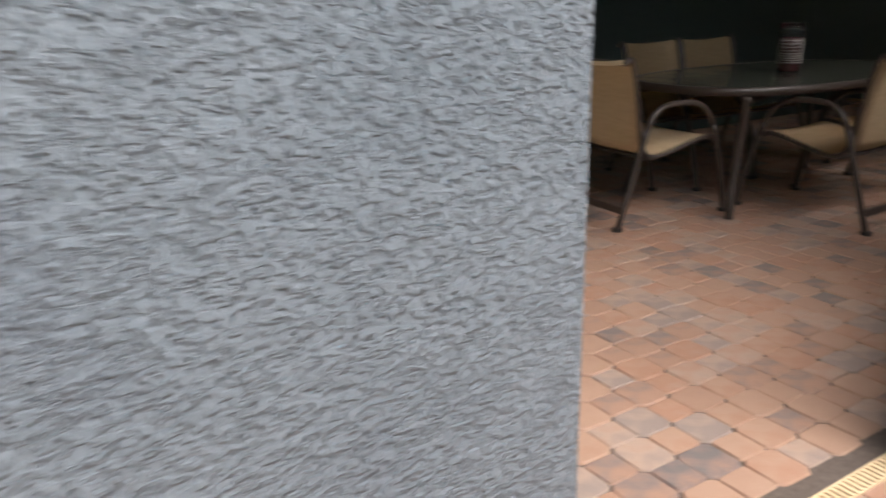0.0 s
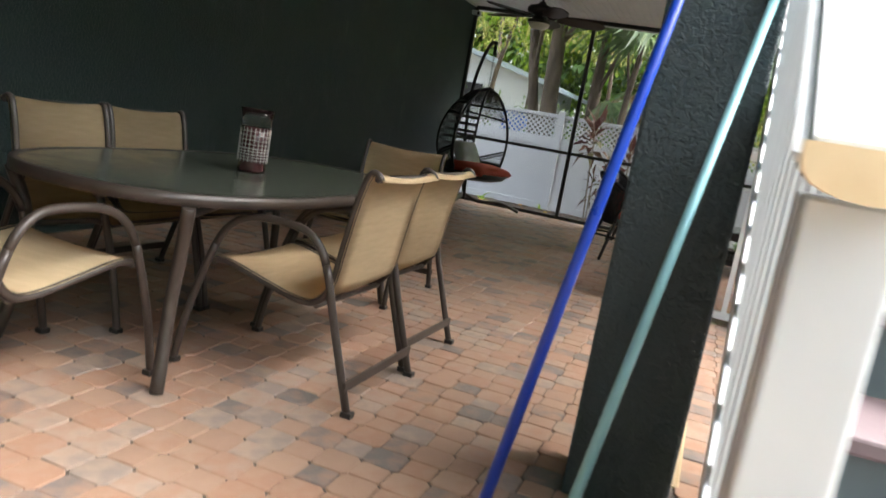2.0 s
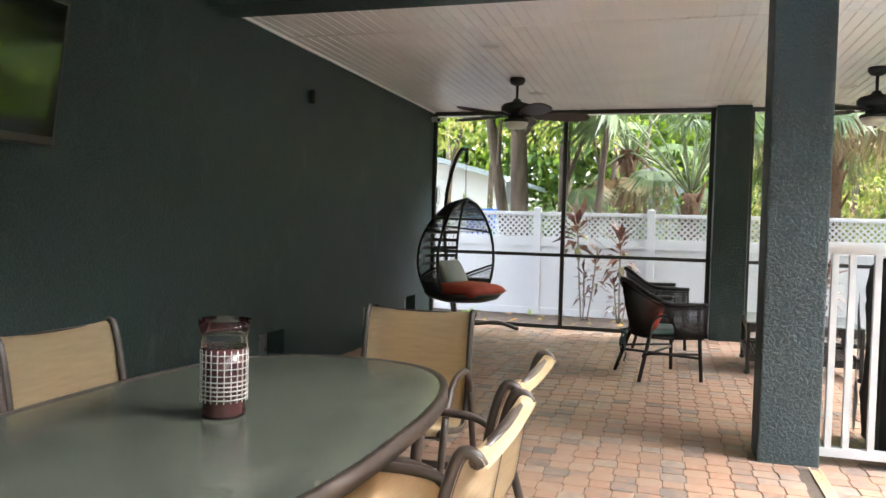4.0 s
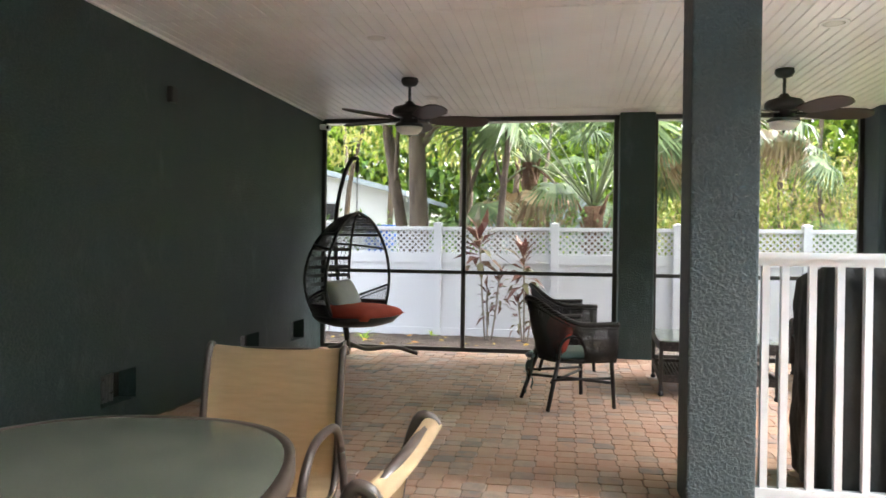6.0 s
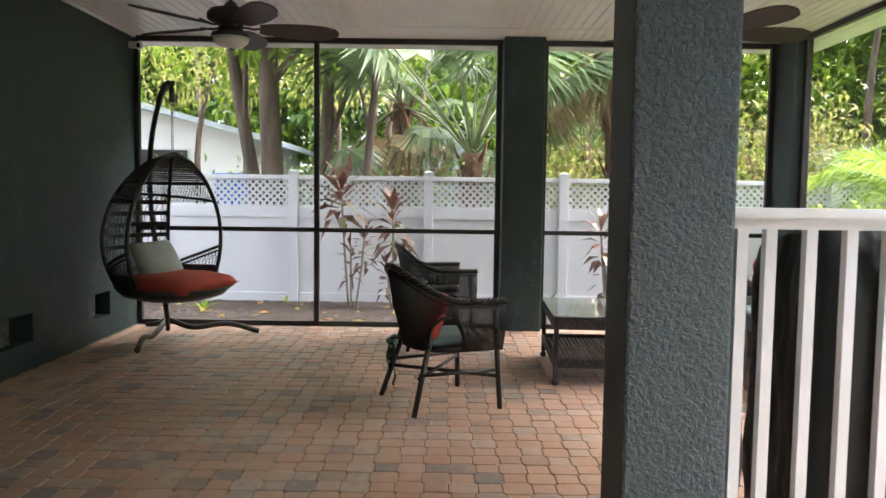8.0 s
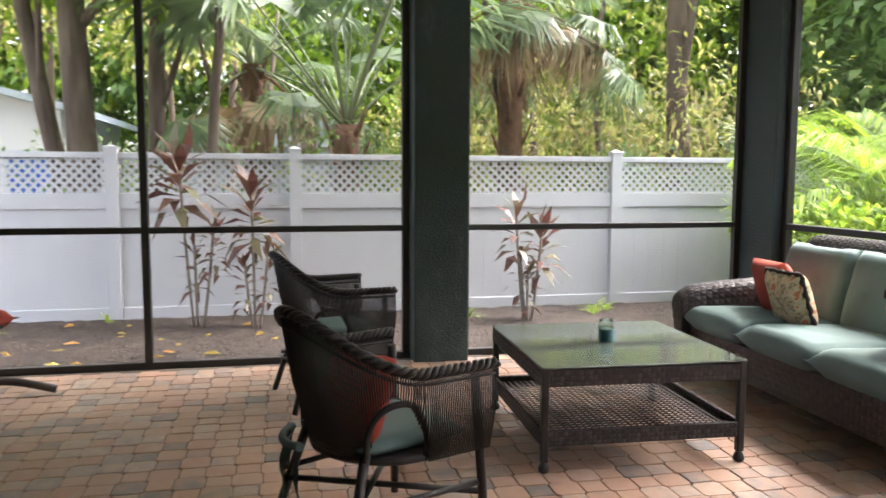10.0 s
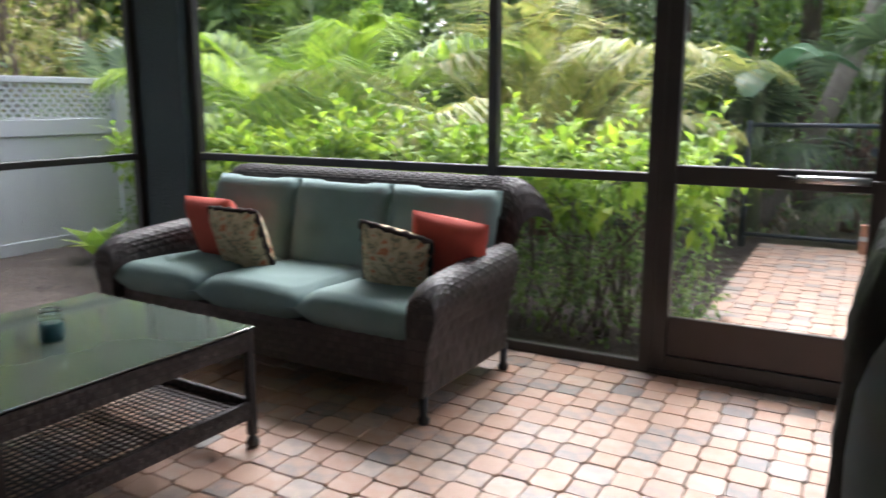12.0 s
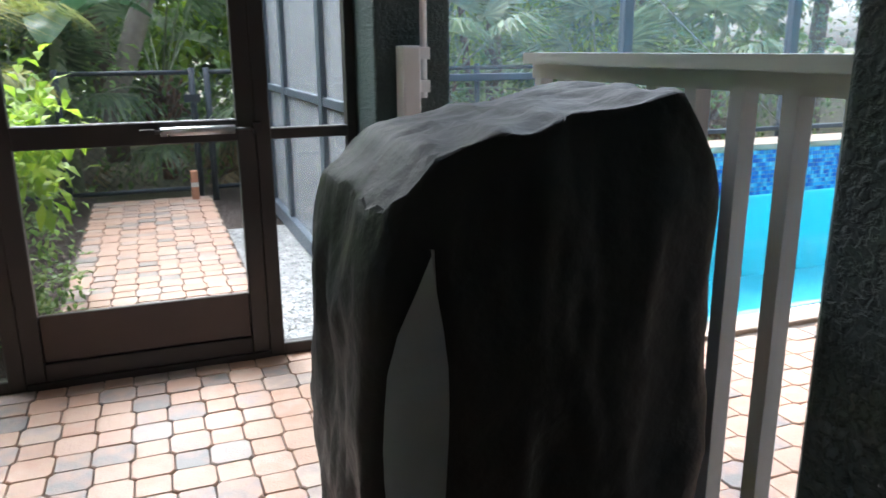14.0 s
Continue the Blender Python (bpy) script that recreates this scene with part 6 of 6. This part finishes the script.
# the lime hedge beyond the side screen
for i, (x0, x1, y0, y1, h) in enumerate(((9.98, 11.45, -2.35, -1.4, 1.03), (11.3, 12.6, -2.4, -1.45, 1.1), (12.4, 13.9, -2.5, -1.4, 1.0), (13.6, 14.9, -3.0, -1.8, 1.05))):
    sh = thing("hedge_shrub", "lime-green hedge shrub with dark inner twigs over mulch", "shrub", (x0 + x1) / 2, (y0 + y1) / 2, -0.12, group="hedge shrubs")
    rng = random.Random(40 + i)
    hx, hy = (x1 - x0) / 2, (y1 - y0) / 2
    for k in range(16):
        bx, by = rng.uniform(-hx * 0.5, hx * 0.5), rng.uniform(-hy * 0.5, hy * 0.5)
        bm = bmesh.new()
        limb(bm, [(bx, by, 0), (bx + rng.uniform(-0.15, 0.15), by + rng.uniform(-0.15, 0.15), h * 0.45), (bx * 1.5 + rng.uniform(-0.25, 0.25), by * 1.5 + rng.uniform(-0.2, 0.2), h * 0.95)], 0.013, 0.004)
        part("stem", bm, M["bark"], sh)
    lv = Leaves(50 + i)
    for _ in range(125):
        c = Vector((rng.uniform(-hx, hx), rng.uniform(-hy, hy), h * rng.uniform(0.10, 0.8)))
        lv.clump(c, 0.13, 22, 0.055, 0.03)
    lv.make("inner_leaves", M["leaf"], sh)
    lv = Leaves(60 + i)
    for _ in range(120):
        c = Vector((rng.uniform(-hx, hx) * 1.05, rng.uniform(-hy, hy) * 1.05, h * rng.uniform(0.78, 1.12)))
        top = h * 1.08 + 0.30 * rng.random() ** 2
        if rng.random() < 0.25:
            bm_top = Vector((c.x, c.y, top))
            for j in range(9):
                a = j * 2.4
                lv.leaf(bm_top - Vector((0, 0, 0.035 * j)), Vector((math.cos(a), math.sin(a), 0.7)), Vector((0, 0, 1)), 0.115, 0.052)
        lv.clump(c, 0.12, 12, 0.115, 0.056)
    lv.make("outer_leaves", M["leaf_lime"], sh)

tree(17.35, 4.72, 5.2, 0.20, (-0.25, -0.1), (-0.3, 0.2, 5.2), 2.2, 2600, 0.20, 0.085, "leaf_lime", "broad tree with rough grey-brown bark behind the fence", 1)
tree(17.55, 4.78, 4.8, 0.13, (0.1, 0.75), (0.0, 0.6, 4.6), 1.9, 2000, 0.18, 0.08, "leaf_lime", "slim tree with lime foliage behind the fence", 2)
tree(18.0, 4.12, 5.0, 0.13, (0.0, -0.35), (0.4, -0.2, 5.2), 1.8, 1500, 0.18, 0.07, "leaf", "slim dark leaning tree behind the fence", 3)
tree(17.2, 3.55, 4.6, 0.075, (0.1, -0.7), (0.2, -0.3, 5.0), 1.3, 700, 0.16, 0.06, "leaf", "thin pale-barked leaning tree", 4)
tree(19.8, -4.0, 6.0, 0.24, (0.2, 0.1), (0.3, 0.5, 6.4), 2.5, 2200, 0.17, 0.06, "leaf_yellow", "thick-trunked tree in the woods", 5)
tree(18.6, -0.9, 5.0, 0.06, (-0.3, 0.9), (0.2, 0.3, 5.0), 1.6, 900, 0.15, 0.05, "leaf_yellow", "thin leaning sapling in the woods", 6)
fan_palm(17.35, 1.74, 2.1, 17, 2.3, "large fan palm with long pale stems behind the fence", 21, 0.15, (0.0, 0.03), 0, (32, 84))
fan_palm(18.3, -0.55, 3.9, 22, 1.4, "tall fan palm with drooping fronds behind the fence", 22, 0.17, (0, 0), 10, (-30, 70))
fan_palm(19.0, 2.9, 3.0, 14, 1.4, "fan palm deep in the trees", 23, 0.15, (0, 0), 5, (-25, 70))
fan_palm(18.2, -2.6, 0.7, 14, 1.0, "low saw palmetto in the woods", 24, 0.10, (0, 0), 3, (10, 80))
fan_palm(17.6, -4.4, 0.8, 14, 1.1, "low saw palmetto behind the fence", 25, 0.10, (0, 0), 2, (10, 80))
feather_palm(14.4, -4.0, 22, 3.0, "lime-green feather palm clump behind the hedge", 31)
feather_palm(12.2, -4.6, 20, 2.9, "yellow-green feather palm clump by the path", 32, "leaf_yellow")
feather_palm(16.2, -6.5, 14, 2.6, "green feather palm in the woods", 33, "leaf")
for i, (x, y, s) in enumerate(((10.9, -6.6, 1.2), (9.4, -7.4, 1.4), (8.0, -6.4, 1.2), (6.3, -6.6, 1.3), (4.2, -6.4, 1.2), (2.0, -7.0, 1.4))):
    fan_palm(x, y, 0.6 + 0.4 * (i % 2), 12, s, "saw palmetto beyond the black fence", 60 + i, 0.09, (0, 0), 2, (0, 80))
for i, (x, y) in enumerate(((12.6, -8.0), (10.0, -9.2), (7.2, -8.8), (4.6, -8.6), (1.6, -9.2), (14.8, -9.0), (-1.5, -8.4))):
    tree(x, y, 5.5, 0.16, (0.2, 0.1), (0.0, 0.2, 3.2), 2.4, 3000, 0.17, 0.07, "leaf" if i % 2 else "leaf_dark", "bushy green tree beyond the black fence", 70 + i)

# broad banana-like leaves over the gate
ban = thing("banana_plant", "banana plant with long broad bluish leaves beyond the gate", "plant", 10.3, -6.1, GZ)
M["banana"] = leaf_material("broad_blue_green_leaves", [(0.0, (0.06, 0.15, 0.06)), (0.5, (0.12, 0.24, 0.12)), (1.0, (0.18, 0.32, 0.16))], rough=0.3)
bm = bmesh.new()
tube(bm, [(0, 0, 0), (0.03, 0, 1.0), (0.0, 0, 1.9)], [0.09, 0.08, 0.05], 10)
part("stalk", bm, M["stem"], ban)
for k, (az, el, L) in enumerate(((200, 55, 1.6), (330, 50, 1.5), (90, 40, 1.3), (20, 70, 1.4), (150, 65, 1.5), (260, 35, 1.3))):
    az, el = radians(az), radians(el)
    d = Vector((math.cos(az) * math.cos(el), math.sin(az) * math.cos(el), math.sin(el)))
    pts = [Vector((0, 0, 1.6)) + d * L * s - Vector((0, 0, 0.7 * L * s * s)) for s in [i / 10 for i in range(11)]]
    bm = bmesh.new()
    prev = None
    sd = d.cross(Vector((0, 0, 1))).normalized()
    for i, p in enumerate(pts):
        w = 0.19 * math.sin(math.pi * min(1, (i / 10) * 0.92 + 0.06)) ** 0.6
        row = [bm.verts.new(p - sd * w - Vector((0, 0, 0.05 * w / 0.19))), bm.verts.new(p + Vector((0, 0, 0.01))), bm.verts.new(p + sd * w - Vector((0, 0, 0.05 * w / 0.19)))]
        if prev:
            for j in (0, 1):
                bm.faces.new((prev[j], prev[j + 1], row[j + 1], row[j])).smooth = True
        prev = row
    part("leaf", bm, M["banana"], ban)

# undergrowth and far woods
def woods(name, spots, mat, l, w, label, seed):
    lv = Leaves(seed)
    for (x0, x1, y0, y1, z0, z1, n) in spots:
        for _ in range(n):
            c = Vector((lv.r.uniform(x0, x1), lv.r.uniform(y0, y1), z0 + (z1 - z0) * lv.r.random() ** 1.1))
            lv.clump(c, 0.5, 15, l, w)
    ob = lv.make(name, M[mat], label=label, kind="stuff")
    tagged(ob, category="foliage")


woods("undergrowth", [(17.2, 20, -7, 9, -0.2, 1.5, 420), (5, 15, -8, -6, -0.2, 1.2, 330), (0, 6, -8, -5.2, -0.2, 1.2, 150), (17.2, 18.5, 0.8, 2.8, 0.2, 1.9, 90)], "leaf", 0.13, 0.055, "dense green undergrowth behind the fences", 81)
woods("yellow_undergrowth", [(18.5, 23, -6, 1.0, 0.2, 3.2, 420), (20, 24, 3, 9, 3.5, 7.5, 500)], "leaf_yellow", 0.2, 0.06, "yellow-green sunlit undergrowth in the woods", 82)
woods("dry_brush", [(19, 22, -5, 0.5, 0.5, 2.6, 230)], "leaf_dry", 0.35, 0.02, "tangle of dry brown stalks in the woods", 83)
woods("far_woods", [(30, 38, -22, 3.5, 0, 11.0, 2300), (33, 40, 2, 24, 0, 15, 2000), (-8, 18, -20, -14, 0, 9, 2200), (18, 30, -20, -10, 0, 10, 1500), (-30, -8, -16, 12, 0, 9, 1500)], "leaf", 0.55, 0.27, "distant green woods around the place", 84)
woods("far_bright_woods", [(27, 33, -14, 3.5, 1.0, 9.5, 1500), (33, 38, 3, 20, 2.5, 13, 1600), (-2, 16, -15, -12, 1, 7, 500)], "leaf_lime", 0.42, 0.20, "distant lime-green treetops", 85)
rng = random.Random(90)
for i in range(14):
    x, y = rng.uniform(20, 27), rng.uniform(-8, 9)
    t = thing("woodland_tree", "slim bare woodland trunk", "tree", x, y, GZ)
    bm = bmesh.new()
    h = rng.uniform(5, 8)
    limb(bm, [(0, 0, 0), (rng.uniform(-0.3, 0.3), rng.uniform(-0.5, 0.5), h * 0.5), (rng.uniform(-0.8, 0.8), rng.uniform(-1.2, 1.2), h)], rng.uniform(0.05, 0.13), 0.03)
    part("trunk", bm, M["bark"], t)
for i in range(10):
    x, y = rng.uniform(1, 15), rng.uniform(-10, -7)
    t = thing("woodland_tree", "slim bare trunk beyond the black fence", "tree", x, y, GZ)
    bm = bmesh.new()
    h = rng.uniform(4, 7)
    limb(bm, [(0, 0, 0), (rng.uniform(-0.3, 0.3), rng.uniform(-0.3, 0.3), h * 0.5), (rng.uniform(-0.8, 0.8), rng.uniform(-0.8, 0.8), h)], rng.uniform(0.06, 0.12), 0.03)
    part("trunk", bm, M["bark"], t)

# neighbouring house and bin
M["house"] = material("pale_house_paint", [(0.3, (0.66, 0.67, 0.68)), (0.7, (0.76, 0.77, 0.78))], rough=0.7, scale=2)
M["roof"] = material("blue_grey_roof", [(0.3, (0.28, 0.34, 0.38)), (0.7, (0.38, 0.44, 0.48))], rough=0.7, scale=5)
hs = thing("house", "pale single-storey house with a low sloping roof behind the fence", "house", 26, 1.6, GZ)
boxes("wall", M["house"], [(0, 6, 5.6, 17, 0, 2.9)], hs)
boxes("window_frame", M["rail"], [(-0.05, 0.02, 7.2, 8.6, 2.05, 2.62)], hs)
boxes("pane", M["screen"], [(-0.07, -0.051, 7.26, 8.54, 2.10, 2.57)], hs)
bm = bmesh.new()
vs = [bm.verts.new(p) for p in ((-0.7, 5.0, 2.75), (-0.7, 12, 4.55), (6.5, 12, 4.55), (6.5, 5.0, 2.75), (-0.7, 5.0, 2.90), (-0.7, 12, 4.70), (6.5, 12, 4.70), (6.5, 5.0, 2.90))]
for f in ((3, 2, 1, 0), (4, 5, 6, 7), (0, 1, 5, 4), (1, 2, 6, 5), (2, 3, 7, 6), (3, 0, 4, 7)):
    bm.faces.new([vs[i] for i in f])
part("roof", bm, M["roof"], hs)
bm = bmesh.new()
vs = [bm.verts.new(p) for p in ((-0.03, 5.65, 2.9), (-0.03, 12, 2.9), (-0.03, 12, 4.50), (-0.03, 5.65, 2.92))]
bm.faces.new(vs)
part("gable", bm, M["house"], hs)
boxes("fascia", M["rail"], [(-0.74, -0.71, 5.0, 5.02, 2.6, 2.9)], hs)
shed = thing("shed", "grey low roof of an outbuilding behind trees", "shed", 27, 0.1, GZ)
boxes("wall", M["roof"], [(0, 3, 0.5, 4.6, 0, 2.2)], shed)
bm = bmesh.new()
vs = [bm.verts.new(p) for p in ((-0.3, 0.2, 2.2), (-0.3, 4.9, 2.2), (3.3, 4.9, 2.2), (3.3, 0.2, 2.2), (-0.3, 2.5, 3.3), (3.3, 2.5, 3.3))]
for f in ((0, 3, 2, 1), (0, 1, 4), (3, 5, 2), (0, 4, 5, 3), (1, 2, 5, 4)):
    bm.faces.new([vs[i] for i in f])
part("roof", bm, M["roof"], shed)
M["bin"] = material("blue_bin_plastic", [(0.3, (0.01, 0.09, 0.45)), (0.7, (0.02, 0.12, 0.55))], rough=0.5, scale=4)
bn = thing("recycling_bin", "blue recycling bin by the neighbouring house", "bin", 20.5, 6.15, GZ)
boxes("body", M["bin"], [(-0.25, 0.25, -0.28, 0.28, 0, 1.72)], bn, r=0.02)
boxes("lid", M["bin"], [(-0.3, 0.3, -0.34, 0.34, 1.74, 1.84)], bn, r=0.03)
stump = thing("dry_palm_trunk", "dry tan leaning palm trunk beyond the gate", "palm trunk", 9.5, -6.9, GZ)
bm = bmesh.new()
tube(bm, curve_points([(0.9, 0, 0), (0.3, 0, 1.2), (-0.1, 0.0, 2.3), (-0.5, 0, 3.6)], 5), [0.14 - 0.003 * i for i in range(16)], 10)
part("trunk", bm, M["cane"], stump)
pot = thing("marker_post", "short terracotta and white marker post by the path", "post", 9.25, -4.85, -0.05)
M["terracotta"] = material("terracotta", [(0.3, (0.42, 0.2, 0.12)), (0.7, (0.5, 0.26, 0.17))], rough=0.8, scale=10)
boxes("post", M["terracotta"], [(-0.03, 0.03, -0.03, 0.03, 0, 0.30)], pot, r=0.005)
boxes("cap", M["rail"], [(-0.031, 0.031, -0.031, 0.031, 0.16, 0.20)], pot)

# ---- pavers: octagons and squares in turn, each its own block ----
PITCH = 0.1185


def block(a, cut, h=0.022):
    """A worn block of half side a, its corners cut."""
    out = [(a, -a + cut), (a, a - cut), (a - cut, a), (-a + cut, a), (-a, a - cut), (-a, -a + cut), (-a + cut, -a), (a - cut, -a)]
    vs, fs = [], []
    for k, z in ((0.993, -h), (0.993, -0.005), (0.952, 0.0)):
        vs += [(x * k, y * k, z) for x, y in out]
    for r in (0, 8):
        for i in range(8):
            j = (i + 1) % 8
            fs.append((r + i, r + j, r + 8 + j, r + 8 + i))
    fs.append(tuple(range(16, 24)))
    return vs, fs


BIG, SMALL = block(0.0645, 0.0165), block(0.0515, 0.006)


def paving(name, areas, near, label):
    """The nearest 300 blocks as parts, the rest joined."""
    root = thing(name, label, "paving", kind="structure")
    meshes = []
    for v, f in (BIG, SMALL):
        me = bpy.data.meshes.new("paver")
        me.from_pydata(v, [], f)
        me.materials.append(M["paver"])
        meshes.append(me)
    cells = []
    for x0, x1, y0, y1 in areas:
        for i in range(int(math.floor(x0 / PITCH)), int(math.ceil(x1 / PITCH))):
            for j in range(int(math.floor(y0 / PITCH)), int(math.ceil(y1 / PITCH))):
                x, y = (i + 0.5) * PITCH, (j + 0.5) * PITCH
                if x0 + 0.05 < x < x1 - 0.04 and y0 + 0.05 < y < y1 - 0.04:
                    d = min(math.hypot(x - a, y - b) for a, b in near)
                    cells.append((d, x, y, (i + j) % 2))
    cells.sort()
    rng = random.Random(len(cells))
    verts, faces = [], []
    for n_, (d, x, y, k) in enumerate(cells):
        dz = rng.uniform(-0.0025, 0.0015)
        rx, ry, rz = rng.uniform(-0.6, 0.6), rng.uniform(-0.6, 0.6), rng.uniform(-1.5, 1.5)
        if n_ < 300:
            ob = new("paver", meshes[k])
            ob.parent = root
            ob.matrix_basis = pose(x, y, dz, rx, ry, rz)
        else:
            b = len(verts)
            m = pose(x, y, dz, rx, ry, rz)
            v, f = (BIG, SMALL)[k]
            verts += [tuple(m @ Vector(q)) for q in v]
            faces += [tuple(b + i for i in q) for q in f]
    if verts:
        raw("pavers", verts, faces, M["paver_far"], root, kind="stuff")


paving("floor_lounge", [(8.4, EAST - 0.02, SIDE, WALL_Y)], [(9.3, 0.4), (10.2, 0.2)], "terracotta and grey tumbled paver floor of the lounge")
paving("floor_dining", [(-2.9, 8.4, 1.36, WALL_Y)], [(3.6, 2.0), (4.2, 2.2)], "terracotta and grey tumbled paver floor of the dining side")
paving("pool_deck", [(-2.9, 8.4, -0.55, 1.29), (7.8, 8.4, -4.2, -0.55)], [(7.9, 0.3)], "tumbled paver pool deck")
paving("path", [(9.11, 10.09, -5.02, SIDE + 0.09)], [(9.6, -1.6)], "straight tumbled paver garden path")
